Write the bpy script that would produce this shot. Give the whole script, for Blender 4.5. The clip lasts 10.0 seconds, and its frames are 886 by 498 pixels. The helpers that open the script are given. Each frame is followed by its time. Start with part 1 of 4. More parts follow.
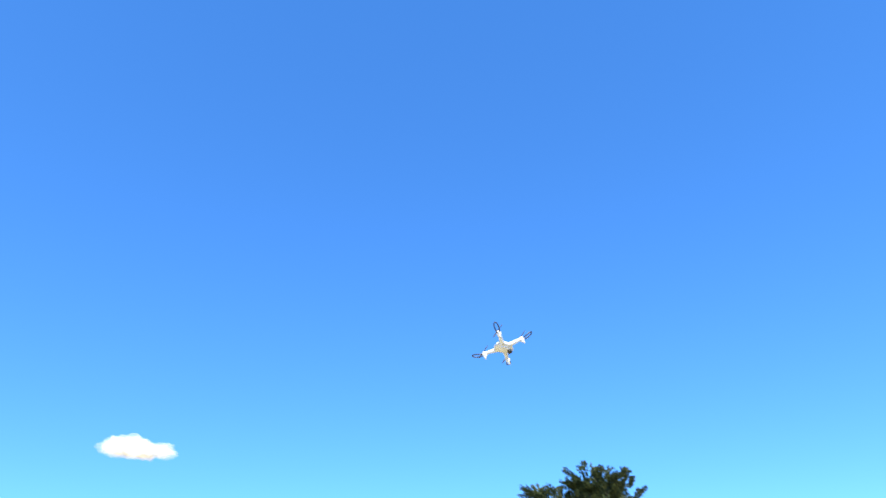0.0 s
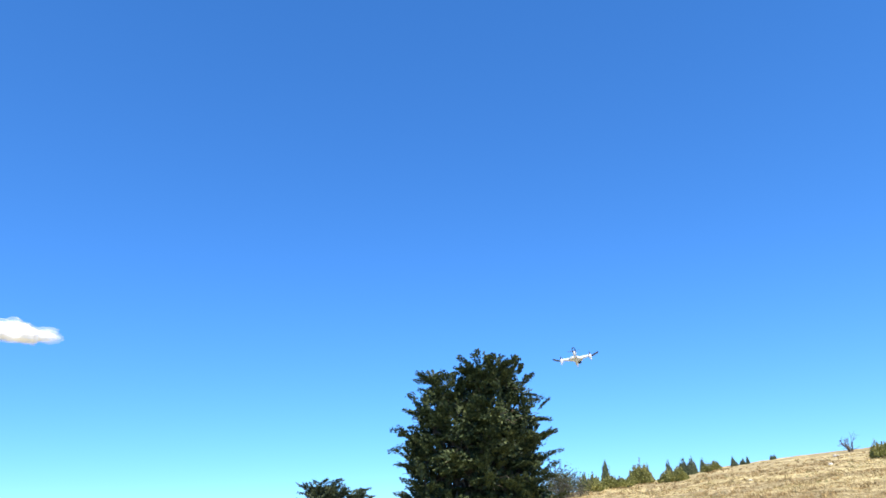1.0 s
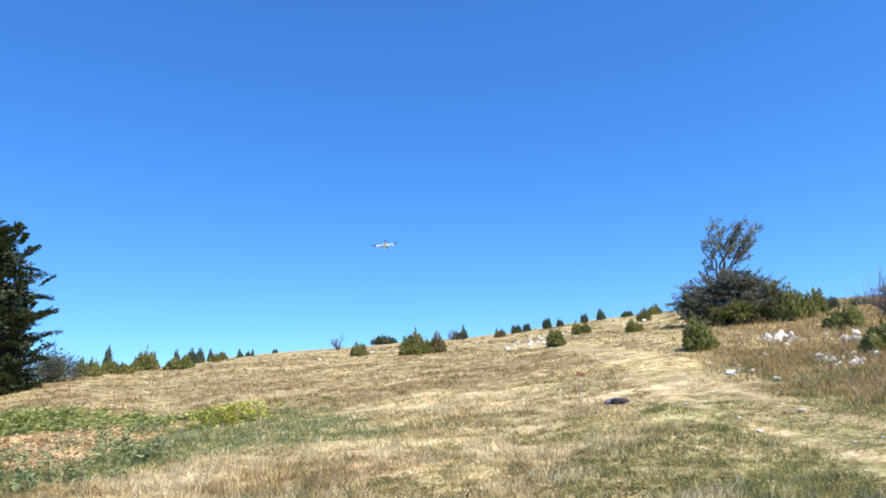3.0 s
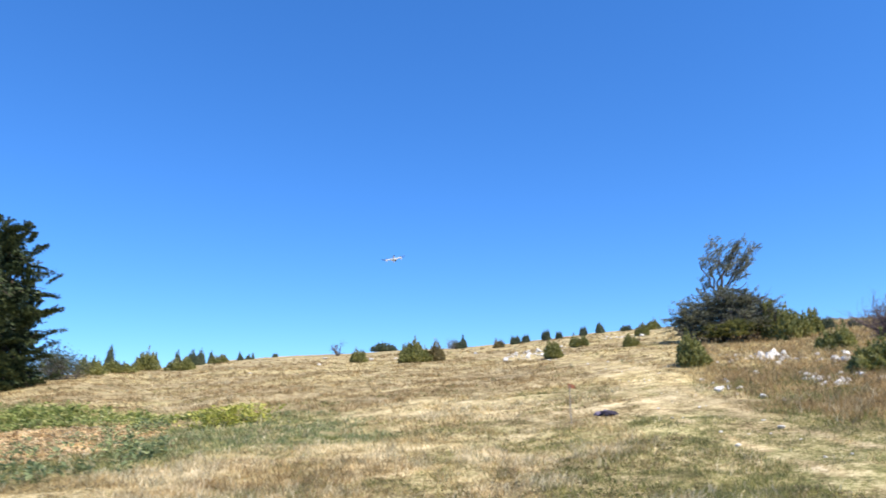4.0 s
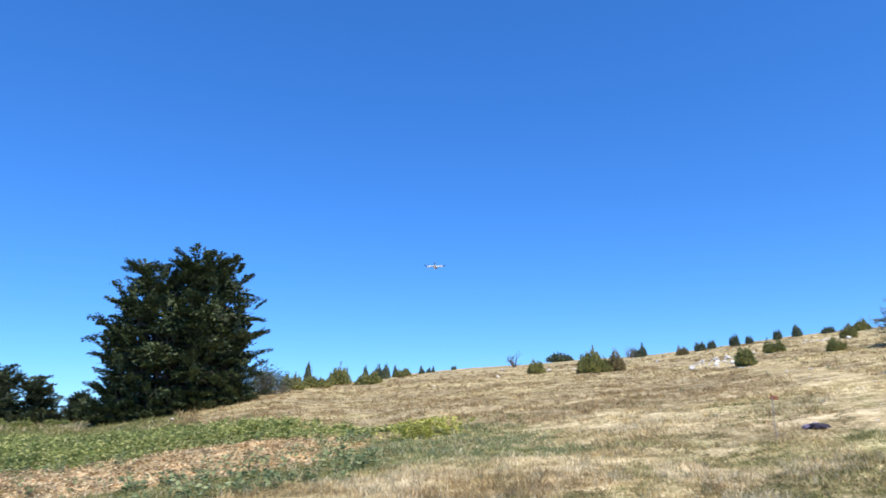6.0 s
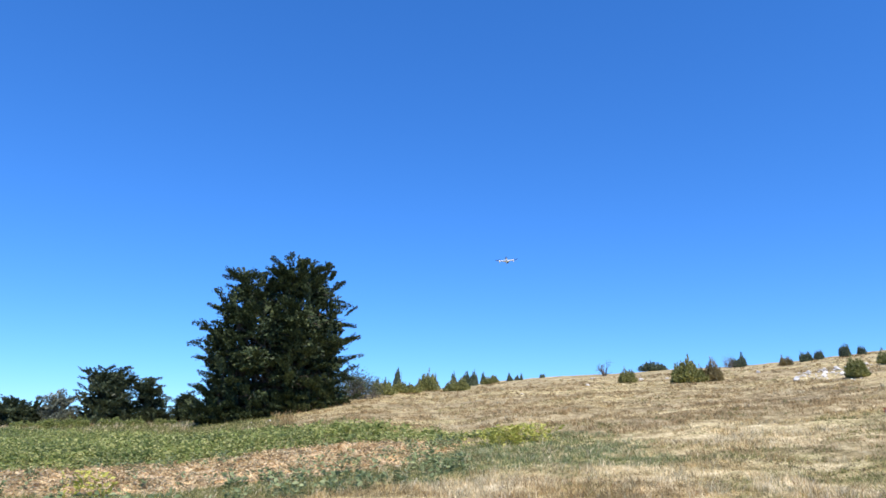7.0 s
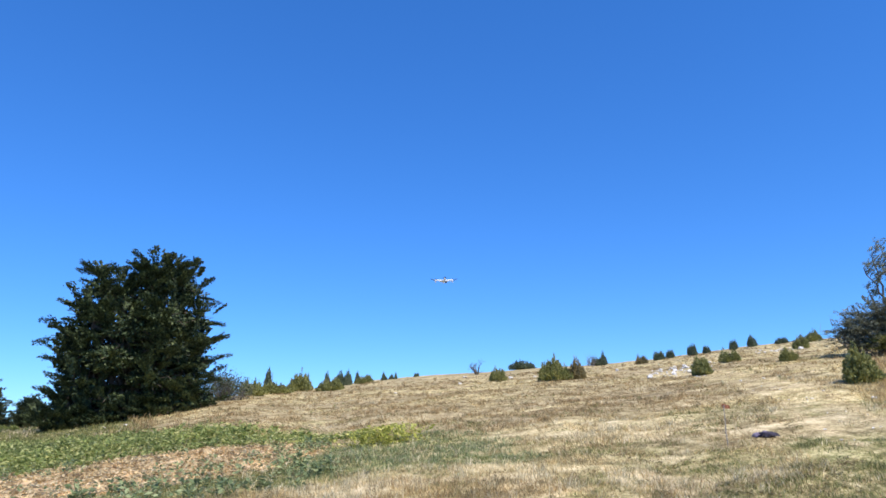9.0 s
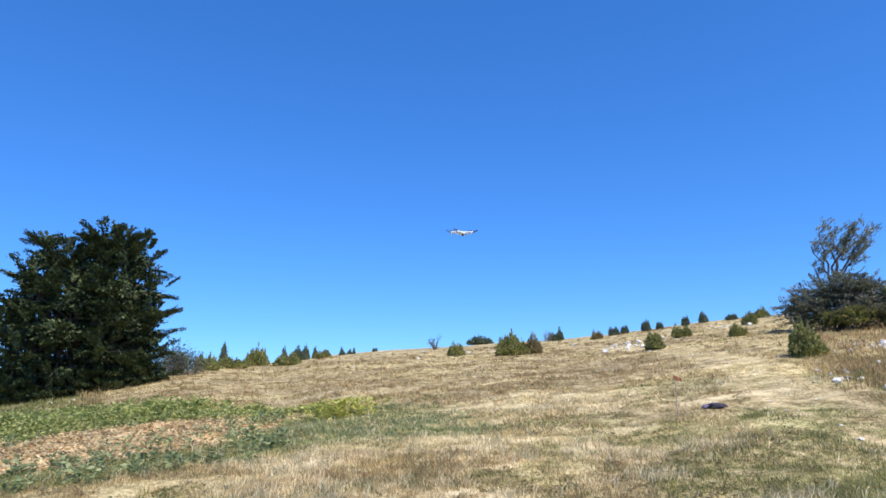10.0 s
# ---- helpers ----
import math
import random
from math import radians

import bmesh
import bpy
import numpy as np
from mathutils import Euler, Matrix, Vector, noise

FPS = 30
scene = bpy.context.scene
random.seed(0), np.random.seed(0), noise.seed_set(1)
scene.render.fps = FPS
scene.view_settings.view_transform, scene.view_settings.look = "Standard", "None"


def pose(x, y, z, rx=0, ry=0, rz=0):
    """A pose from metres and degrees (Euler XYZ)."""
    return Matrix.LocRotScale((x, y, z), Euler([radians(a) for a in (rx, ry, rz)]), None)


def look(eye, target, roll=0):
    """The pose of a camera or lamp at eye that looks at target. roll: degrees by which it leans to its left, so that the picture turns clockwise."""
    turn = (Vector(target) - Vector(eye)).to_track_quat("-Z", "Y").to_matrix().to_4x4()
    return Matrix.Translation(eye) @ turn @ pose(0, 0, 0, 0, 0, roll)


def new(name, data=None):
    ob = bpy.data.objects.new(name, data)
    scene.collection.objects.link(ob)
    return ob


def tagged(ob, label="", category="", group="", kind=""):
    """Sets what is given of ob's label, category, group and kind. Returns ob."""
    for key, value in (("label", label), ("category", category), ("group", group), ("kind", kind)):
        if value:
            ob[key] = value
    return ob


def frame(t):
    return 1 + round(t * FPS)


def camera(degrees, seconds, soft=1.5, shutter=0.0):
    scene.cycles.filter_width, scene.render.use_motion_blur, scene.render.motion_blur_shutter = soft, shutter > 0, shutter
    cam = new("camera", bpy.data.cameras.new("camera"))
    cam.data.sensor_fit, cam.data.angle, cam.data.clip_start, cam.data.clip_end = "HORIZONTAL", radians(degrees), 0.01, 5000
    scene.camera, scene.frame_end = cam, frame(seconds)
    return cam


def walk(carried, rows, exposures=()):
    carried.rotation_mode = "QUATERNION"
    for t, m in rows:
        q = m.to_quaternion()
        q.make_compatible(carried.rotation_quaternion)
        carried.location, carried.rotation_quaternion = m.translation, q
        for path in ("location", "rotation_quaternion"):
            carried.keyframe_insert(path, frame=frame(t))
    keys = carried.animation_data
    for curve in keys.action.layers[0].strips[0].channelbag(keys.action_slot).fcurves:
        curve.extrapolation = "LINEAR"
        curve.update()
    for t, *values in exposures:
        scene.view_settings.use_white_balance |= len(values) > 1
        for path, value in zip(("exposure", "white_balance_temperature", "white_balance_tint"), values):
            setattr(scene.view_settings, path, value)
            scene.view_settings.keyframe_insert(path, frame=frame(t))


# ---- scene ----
def view(x, y, z, yaw, pitch, roll):
    """A camera pose from its place, its bearing (right of +y), tilt up and lean."""
    a, b = radians(yaw), radians(pitch)
    way = Vector((math.sin(a) * math.cos(b), math.cos(a) * math.cos(b), math.sin(b)))
    return look((x, y, z), Vector((x, y, z)) + way, roll)


# ---- camera ----
cam = camera(66.36, 10.0, soft=1.6, shutter=0.27)
walk(cam, [
    (0, view(0.48, 0.59, 1.61, -23.76, 32.02, -1.56)),
    (0.3, view(0.67, 0.65, 1.59, -20.18, 29.07, -1.96)),
    (0.5, view(0.62, 0.67, 1.58, -19.03, 26.77, -1.04)),
    (0.7, view(0.49, 0.69, 1.60, -17.37, 24.46, -1.87)),
    (1, view(0.27, 0.88, 1.61, -15.00, 22.76, -3.01)),
    (1.2, view(0.39, 0.96, 1.58, -13.33, 23.40, -3.16)),
    (1.5, view(0.35, 0.58, 1.54, -8.34, 22.07, 1.98)),
    (1.7, view(0.40, 0.94, 1.54, -2.79, 18.46, -1.28)),
    (1.8, view(0.46, 1.12, 1.54, 0.58, 17.07, -2.04)),
    (2, view(0.34, 1.31, 1.54, 6.69, 14.98, -2.84)),
    (2.2, view(0.51, 1.40, 1.56, 12.19, 13.36, -3.31)),
    (2.5, view(0.63, 1.42, 1.58, 18.58, 12.24, -3.27)),
    (2.7, view(0.58, 1.30, 1.61, 21.70, 11.80, -4.15)),
    (3.8, view(0.43, 0.58, 1.54, 25.39, 12.51, -0.50)),
    (4, view(0.37, 0.50, 1.56, 22.95, 12.76, -1.15)),
    (4.5, view(0.16, 0.32, 1.55, 20.19, 13.09, -3.27)),
    (5, view(0.07, 0.33, 1.57, 15.70, 13.85, -2.48)),
    (5.5, view(0.03, 0.15, 1.64, 12.84, 14.17, -2.29)),
    (6, view(-0.04, 0.15, 1.63, 8.57, 13.91, -1.41)),
    (6.2, view(-0.08, 0.19, 1.52, 6.56, 14.07, -0.95)),
    (7.5, view(-0.00, -0.00, 1.60, -0.00, 15.00, 0.00)),
    (8, view(0.03, 0.04, 1.59, 4.39, 15.33, 0.19)),
    (8.5, view(0.06, 0.12, 1.61, 9.10, 15.09, -0.30)),
    (9, view(0.05, 0.11, 1.63, 11.59, 14.41, -1.18)),
    (9.5, view(0.11, 0.18, 1.62, 13.17, 13.00, -1.64)),
    (10, view(0.16, 0.30, 1.58, 15.00, 12.32, -1.34)),
], exposures=[(0, 1.08, 7300, 8), (0.5, 0.79, 7200, 8), (1.0, 0.64, 7050, 8), (1.5, 0.53, 6940, 9), (2.5, 0.48, 6850, 9.5), (4.0, 0.46, 6900, 11), (5.0, 0.39, 6680, 11.5), (6.0, 0.31, 6430, 12), (7.5, 0.31, 6430, 13.5), (8.5, 0.28, 6420, 13), (10, 0.28, 6520, 12)])

# ---- daylight ----
SUN_BEARING, SUN_HEIGHT = radians(155), radians(52)
world = bpy.data.worlds.new("sky")
scene.world = world
world.use_nodes = True
wn, wl = world.node_tree.nodes, world.node_tree.links
sky = wn.new("ShaderNodeTexSky")
sky.sky_type, sky.sun_disc = "NISHITA", False
sky.sun_elevation, sky.sun_rotation = SUN_HEIGHT, SUN_BEARING
sky.altitude, sky.air_density, sky.dust_density, sky.ozone_density = 1800, 1.0, 0.2, 1.5
tone = wn.new("ShaderNodeHueSaturation")
tone.inputs["Hue"].default_value, tone.inputs["Saturation"].default_value = 0.506, 1.12
depth = wn.new("ShaderNodeGamma")
depth.inputs["Gamma"].default_value = 0.74
clear = wn.new("ShaderNodeVectorMath")
clear.operation = "MULTIPLY"
clear.inputs[1].default_value = (0.54, 0.90, 1.38)
wl.new(sky.outputs[0], depth.inputs[0])
wl.new(depth.outputs[0], clear.inputs[0])
wl.new(clear.outputs[0], tone.inputs["Color"])
wl.new(tone.outputs[0], wn["Background"].inputs["Color"])
wn["Background"].inputs["Strength"].default_value = 0.192
sun = new("sun", bpy.data.lights.new("sun", "SUN"))
sun.data.energy, sun.data.angle, sun.data.color = 5.0, radians(0.5), (1.0, 0.92, 0.80)
sun_way = Vector((math.sin(SUN_BEARING) * math.cos(SUN_HEIGHT), math.cos(SUN_BEARING) * math.cos(SUN_HEIGHT), math.sin(SUN_HEIGHT)))
sun.matrix_world = look(sun_way * 60, (0, 0, 0))


# ---- materials ----
def material(name):
    m = bpy.data.materials.new(name)
    m.use_nodes = True
    return m, m.node_tree.nodes, m.node_tree.links, m.node_tree.nodes["Principled BSDF"]


def ramp_node(nodes, stops):
    r = nodes.new("ShaderNodeValToRGB")
    while len(r.color_ramp.elements) < len(stops):
        r.color_ramp.elements.new(0.5)
    for e, (p, c) in zip(r.color_ramp.elements, stops):
        e.position, e.color = p, (*c, 1)
    return r


def noise_node(nodes, links, scale, detail=4, rough=0.6):
    c = nodes.new("ShaderNodeTexCoord")
    n = nodes.new("ShaderNodeTexNoise")
    n.inputs["Scale"].default_value, n.inputs["Detail"].default_value, n.inputs["Roughness"].default_value = scale, detail, rough
    links.new(c.outputs["Object"], n.inputs["Vector"])
    return n


def mixed(nodes, links, fac, a, b, mode="MIX"):
    """A colour mix; fac, a, b are sockets or values."""
    n = nodes.new("ShaderNodeMix")
    n.data_type, n.blend_type = "RGBA", mode
    for key, v in (("Factor", fac), ("A", a), ("B", b)):
        s = [i for i in n.inputs if i.name == key and i.type == ("VALUE" if key == "Factor" else "RGBA")][0]
        if isinstance(v, bpy.types.NodeSocket):
            links.new(v, s)
        elif key == "Factor":
            s.default_value = v
        else:
            s.default_value = (*v, 1)
    return [o for o in n.outputs if o.type == "RGBA"][0]


def foliage(name, dark, mid, light, through_light=0.25, rough=0.42, patch=0.6, swing=1.0):
    """Leaves: each one its own shade, with slower drifts over the crown."""
    m, n, l, b = material(name)
    geo = n.new("ShaderNodeNewGeometry")
    r = ramp_node(n, [(0.0, dark), (0.55, mid), (1.0, light)])
    l.new(geo.outputs["Random Per Island"], r.inputs[0])
    drift = noise_node(n, l, patch, 3)
    shade = ramp_node(n, [(0.5 - 0.2 / swing, (0.62, 0.66, 0.6)), (0.5 + 0.2 / swing, (1.2, 1.15, 1.0))])
    l.new(drift.outputs[0], shade.inputs[0])
    col = mixed(n, l, 1.0, r.outputs[0], shade.outputs[0], "MULTIPLY")
    l.new(col, b.inputs["Base Color"])
    b.inputs["Roughness"].default_value = rough
    b.inputs["Specular IOR Level"].default_value = 0.28
    t = n.new("ShaderNodeBsdfTranslucent")
    l.new(col, t.inputs["Color"])
    mix = n.new("ShaderNodeMixShader")
    mix.inputs[0].default_value = through_light
    l.new(b.outputs[0], mix.inputs[1])
    l.new(t.outputs[0], mix.inputs[2])
    l.new(mix.outputs[0], n["Material Output"].inputs[0])
    return m


def rough_surface(name, stops, scale, rough=0.85, bump=0.3, fine=6.0, metal=0.0):
    m, n, l, b = material(name)
    a = noise_node(n, l, scale, 5)
    r = ramp_node(n, stops)
    l.new(a.outputs[0], r.inputs[0])
    l.new(r.outputs[0], b.inputs["Base Color"])
    b.inputs["Roughness"].default_value, b.inputs["Metallic"].default_value = rough, metal
    f = noise_node(n, l, scale * fine, 4)
    bp = n.new("ShaderNodeBump")
    bp.inputs["Strength"].default_value, bp.inputs["Distance"].default_value = bump, 0.02
    l.new(f.outputs[0], bp.inputs["Height"])
    l.new(bp.outputs[0], b.inputs["Normal"])
    return m


def meadow_material():
    """Dry hill grass: straw, green, russet and bare soil by the weights stored on the ground."""
    m, n, l, b = material("meadow")
    at = n.new("ShaderNodeVertexColor")
    at.layer_name = "zone"
    sep = n.new("ShaderNodeSeparateColor")
    l.new(at.outputs["Color"], sep.inputs[0])
    coarse, mid, fine = noise_node(n, l, 0.35, 5), noise_node(n, l, 1.6, 6, 0.75), noise_node(n, l, 11, 5, 0.75)
    straw = ramp_node(n, [(0.42, (0.23, 0.175, 0.08)), (0.5, (0.50, 0.415, 0.205)), (0.58, (0.81, 0.71, 0.44))])
    green = ramp_node(n, [(0.42, (0.09, 0.105, 0.035)), (0.5, (0.23, 0.24, 0.085)), (0.58, (0.52, 0.48, 0.23))])
    russet = ramp_node(n, [(0.42, (0.14, 0.105, 0.052)), (0.5, (0.315, 0.255, 0.135)), (0.58, (0.58, 0.49, 0.29))])
    soil = ramp_node(n, [(0.39, (0.28, 0.18, 0.095)), (0.5, (0.56, 0.41, 0.235)), (0.61, (0.80, 0.66, 0.44))])
    blend = n.new("ShaderNodeMath")
    blend.operation = "MULTIPLY_ADD"
    l.new(fine.outputs[0], blend.inputs[0])
    blend.inputs[1].default_value = 0.5
    half = n.new("ShaderNodeMath")
    half.operation = "MULTIPLY"
    half.inputs[1].default_value = 0.5
    l.new(mid.outputs[0], half.inputs[0])
    l.new(half.outputs[0], blend.inputs[2])
    for r in (straw, green, russet, soil):
        l.new(blend.outputs[0], r.inputs[0])
    # green shows through the straw in hand-wide patches
    speck = noise_node(n, l, 3.1, 6, 0.7)
    lift = n.new("ShaderNodeMath")
    lift.operation, lift.use_clamp = "MULTIPLY_ADD", True
    lift.inputs[1].default_value = 3.2
    l.new(speck.outputs[0], lift.inputs[0])
    base = n.new("ShaderNodeMath")
    base.operation = "ADD"
    base.inputs[1].default_value = -1.60
    l.new(sep.outputs[1], base.inputs[0])
    l.new(base.outputs[0], lift.inputs[2])
    c = mixed(n, l, lift.outputs[0], straw.outputs[0], green.outputs[0])
    c = mixed(n, l, sep.outputs[0], c, russet.outputs[0])
    c = mixed(n, l, sep.outputs[2], c, soil.outputs[0])
    bleach = ramp_node(n, [(0.39, (0.38, 0.30, 0.15)), (0.5, (0.66, 0.56, 0.34)), (0.61, (0.86, 0.77, 0.53))])
    l.new(blend.outputs[0], bleach.inputs[0])
    c = mixed(n, l, at.outputs["Alpha"], c, bleach.outputs[0])
    drift = ramp_node(n, [(0.33, (0.74, 0.72, 0.70)), (0.67, (1.14, 1.11, 1.06))])
    l.new(coarse.outputs[0], drift.inputs[0])
    c = mixed(n, l, 1.0, c, drift.outputs[0], "MULTIPLY")
    l.new(c, b.inputs["Base Color"])
    b.inputs["Roughness"].default_value = 0.95
    b.inputs["Specular IOR Level"].default_value = 0.15
    bp = n.new("ShaderNodeBump")
    bp.inputs["Strength"].default_value, bp.inputs["Distance"].default_value = 0.7, 0.08
    l.new(blend.outputs[0], bp.inputs["Height"])
    l.new(bp.outputs[0], b.inputs["Normal"])
    return m


def plain(name, colour, rough=0.4, metal=0.0):
    """Moulded parts with a slight unevenness of tone and gloss."""
    m, n, l, b = material(name)
    a = noise_node(n, l, 60, 3)
    r = ramp_node(n, [(0.3, tuple(v * 0.9 for v in colour)), (0.7, tuple(min(1, v * 1.05) for v in colour))])
    l.new(a.outputs[0], r.inputs[0])
    l.new(r.outputs[0], b.inputs["Base Color"])
    b.inputs["Roughness"].default_value, b.inputs["Metallic"].default_value = rough, metal
    return m


MEADOW = meadow_material()
LEAF_TREE = foliage("beech_leaves", (0.012, 0.023, 0.013), (0.045, 0.072, 0.034), (0.13, 0.165, 0.072), 0.08, 0.6)
LEAF_FAR = foliage("far_tree_leaves", (0.034, 0.052, 0.034), (0.068, 0.096, 0.056), (0.13, 0.165, 0.093), 0.18)
LEAF_JUNIPER = foliage("juniper_needles", (0.14, 0.16, 0.052), (0.29, 0.305, 0.11), (0.47, 0.46, 0.21), 0.32, patch=1.5)
# dark needles, with the bluish haze over the crest put into their colour
LEAF_DARK = foliage("dark_juniper_needles", (0.075, 0.11, 0.085), (0.14, 0.185, 0.13), (0.24, 0.28, 0.19), 0.28, patch=1.5)
LEAF_BROWN = foliage("browned_needles", (0.17, 0.145, 0.07), (0.3, 0.245, 0.125), (0.44, 0.37, 0.2), 0.3, patch=1.5)
LEAF_GREY = foliage("windblown_leaves", (0.11, 0.13, 0.11), (0.24, 0.265, 0.22), (0.42, 0.45, 0.38), 0.3)
LEAF_SHRUB = foliage("shrub_leaves", (0.08, 0.095, 0.078), (0.19, 0.205, 0.165), (0.40, 0.42, 0.345), 0.25)
LEAF_CROP = foliage("crop_leaves", (0.14, 0.19, 0.052), (0.30, 0.36, 0.12), (0.60, 0.59, 0.27), 0.4, patch=0.5)
LEAF_YELLOW = foliage("yellowed_leaves", (0.3, 0.33, 0.06), (0.52, 0.53, 0.13), (0.72, 0.7, 0.24), 0.35)
WITHERED = foliage("withered_leaves", (0.30, 0.21, 0.115), (0.54, 0.41, 0.24), (0.76, 0.63, 0.42), 0.35, 0.7)
LITTER = foliage("dry_litter_leaves", (0.50, 0.38, 0.23), (0.78, 0.64, 0.43), (0.92, 0.82, 0.62), 0.45, 0.7, 1.6, 1.6)
LEAF_HERB = foliage("dull_herb_leaves", (0.19, 0.15, 0.085), (0.33, 0.27, 0.155), (0.48, 0.41, 0.25), 0.35)
LEAF_WEED = foliage("weed_leaves", (0.12, 0.17, 0.085), (0.24, 0.31, 0.155), (0.44, 0.49, 0.27), 0.35)
STRAW = foliage("straw_blades", (0.30, 0.22, 0.11), (0.58, 0.46, 0.25), (0.83, 0.71, 0.46), 0.45, 0.6, 3.2, 1.9)
BLEACHED = foliage("bleached_blades", (0.5, 0.42, 0.27), (0.72, 0.63, 0.45), (0.88, 0.81, 0.64), 0.3, 0.6, 3.2, 1.9)
BLADE_GREEN = foliage("green_blades", (0.11, 0.135, 0.045), (0.25, 0.265, 0.10), (0.48, 0.46, 0.23), 0.45, 0.6, 3.2, 1.9)
BLADE_RUSSET = foliage("russet_blades", (0.22, 0.15, 0.075), (0.43, 0.31, 0.165), (0.64, 0.50, 0.30), 0.45, 0.6, 3.2, 1.9)
BARK = rough_surface("bark", [(0.3, (0.05, 0.04, 0.03)), (0.7, (0.15, 0.12, 0.09))], 6, 0.9, 0.6)
TWIG = rough_surface("grey_twigs", [(0.3, (0.10, 0.095, 0.095)), (0.7, (0.22, 0.205, 0.20))], 8, 0.9, 0.3)
TWIG_RED = rough_surface("reddish_twigs", [(0.3, (0.10, 0.075, 0.075)), (0.7, (0.24, 0.185, 0.18))], 8, 0.9, 0.3)
LIMESTONE = rough_surface("limestone", [(0.3, (0.44, 0.42, 0.37)), (0.5, (0.72, 0.70, 0.65)), (0.7, (0.86, 0.84, 0.79))], 5, 0.9, 0.9)


def vapour(name, cover):
    """White vapour, lit through as well as from outside; cover: how much of it hides what lies behind."""
    m, n, l, b = material(name)
    b.inputs["Base Color"].default_value, b.inputs["Roughness"].default_value = (0.97, 0.97, 0.97, 1), 1.0
    b.inputs["Specular IOR Level"].default_value = 0.0
    t = n.new("ShaderNodeBsdfTranslucent")
    t.inputs["Color"].default_value = (0.97, 0.97, 0.97, 1)
    mix, out = n.new("ShaderNodeMixShader"), n.new("ShaderNodeMixShader")
    mix.inputs[0].default_value, out.inputs[0].default_value = 0.5, cover
    if cover == 1:
        b.inputs["Subsurface Weight"].default_value, b.inputs["Subsurface Scale"].default_value = 1.0, 45.0
        b.inputs["Subsurface Radius"].default_value = (1, 1, 1)
        mix.inputs[0].default_value = 0.0
    l.new(b.outputs[0], mix.inputs[1])
    l.new(t.outputs[0], mix.inputs[2])
    l.new(n.new("ShaderNodeBsdfTransparent").outputs[0], out.inputs[1])
    l.new(mix.outputs[0], out.inputs[2])
    l.new(out.outputs[0], n["Material Output"].inputs[0])
    return m


CLOUD, VEIL, VEIL_THIN, VEIL_FAINT = vapour("cloud_heart", 1.0), vapour("cloud_veil", 0.4), vapour("cloud_thin_veil", 0.24), vapour("cloud_faint_veil", 0.13)


# ---- mesh helpers ----
def mesh_of(name, verts, faces, mat, smooth=False):
    """verts: (n, 3); faces: (m, 3) or (m, 4) corner indices, all of one size."""
    me = bpy.data.meshes.new(name)
    verts, faces = np.asarray(verts, np.float32), np.asarray(faces, np.int32)
    k = faces.shape[1]
    me.vertices.add(len(verts))
    me.vertices.foreach_set("co", verts.ravel())
    me.loops.add(faces.size)
    me.loops.foreach_set("vertex_index", faces.ravel())
    me.polygons.add(len(faces))
    me.polygons.foreach_set("loop_start", np.arange(0, faces.size, k, dtype=np.int32))
    me.update(calc_edges=True)
    me.polygons.foreach_set("use_smooth", np.full(len(faces), smooth))
    me.materials.append(mat)
    return me


def child(name, me, parent, label=""):
    ob = new(name, me)
    ob.parent = parent
    if label:
        ob["label"] = label
    return ob


def part(name, bm, mat, parent, label="", smooth=True):
    me = bpy.data.meshes.new(name)
    bm.to_mesh(me)
    bm.free()
    me.materials.append(mat)
    me.polygons.foreach_set("use_smooth", np.full(len(me.polygons), smooth))
    return child(name, me, parent, label)


def unit(v):
    return v / np.maximum(np.linalg.norm(v, axis=-1, keepdims=True), 1e-9)


def leaves(name, centre, way, normal, length, width, mat):
    """One rhombus per leaf, folded a little along its rib."""
    way = unit(way)
    side = unit(np.cross(way, normal))
    up = np.cross(side, way)
    a, w = (length / 2)[:, None], (width / 2)[:, None]
    v = np.stack([centre - way * a, centre + side * w + up * w * 0.35, centre + way * a, centre - side * w + up * w * 0.35], 1).reshape(-1, 3)
    return mesh_of(name, v, np.arange(len(v)).reshape(-1, 4), mat)


def tubes(name, segs, mat, sides=5):
    """segs: rows of x0 y0 z0 r0 x1 y1 z1 r1, each a tapered piece of a stem or twig."""
    s = np.asarray(segs, float)
    a, ra, b, rb = s[:, :3], s[:, 3], s[:, 4:7], s[:, 7]
    d = unit(b - a)
    ref = np.where(np.abs(d[:, 2:3]) > 0.9, [[1.0, 0, 0]], [[0, 0, 1.0]])
    u = unit(np.cross(d, ref))
    w = np.cross(d, u)
    ang = np.arange(sides) * 2 * np.pi / sides
    ring = np.cos(ang)[None, :, None] * u[:, None] + np.sin(ang)[None, :, None] * w[:, None]
    v = np.concatenate([a[:, None] + ring * ra[:, None, None], b[:, None] + ring * rb[:, None, None]], 1).reshape(-1, 3)
    i = np.arange(sides)
    f = np.stack([i, (i + 1) % sides, (i + 1) % sides + sides, i + sides], 1)
    f = (np.arange(len(s))[:, None, None] * 2 * sides + f[None]).reshape(-1, 4)
    return mesh_of(name, v, f, mat, True)


def limb(segs, a, b, ra, rb, rng, pieces=5, wander=0.06, sag=0.0):
    """A crooked tapered limb from a to b; returns its points."""
    a, b = np.array(a, float), np.array(b, float)
    span = np.linalg.norm(b - a)
    pts = [a]
    for i in range(1, pieces + 1):
        f = i / pieces
        p = a + (b - a) * f + (rng.normal(0, wander * span, 3) if i < pieces else 0)
        p[2] += sag * span * math.sin(math.pi * f)
        pts.append(p)
    for i in range(pieces):
        r0, r1 = ra + (rb - ra) * i / pieces, ra + (rb - ra) * (i + 1) / pieces
        segs.append((*pts[i], r0, *pts[i + 1], r1))
    return pts


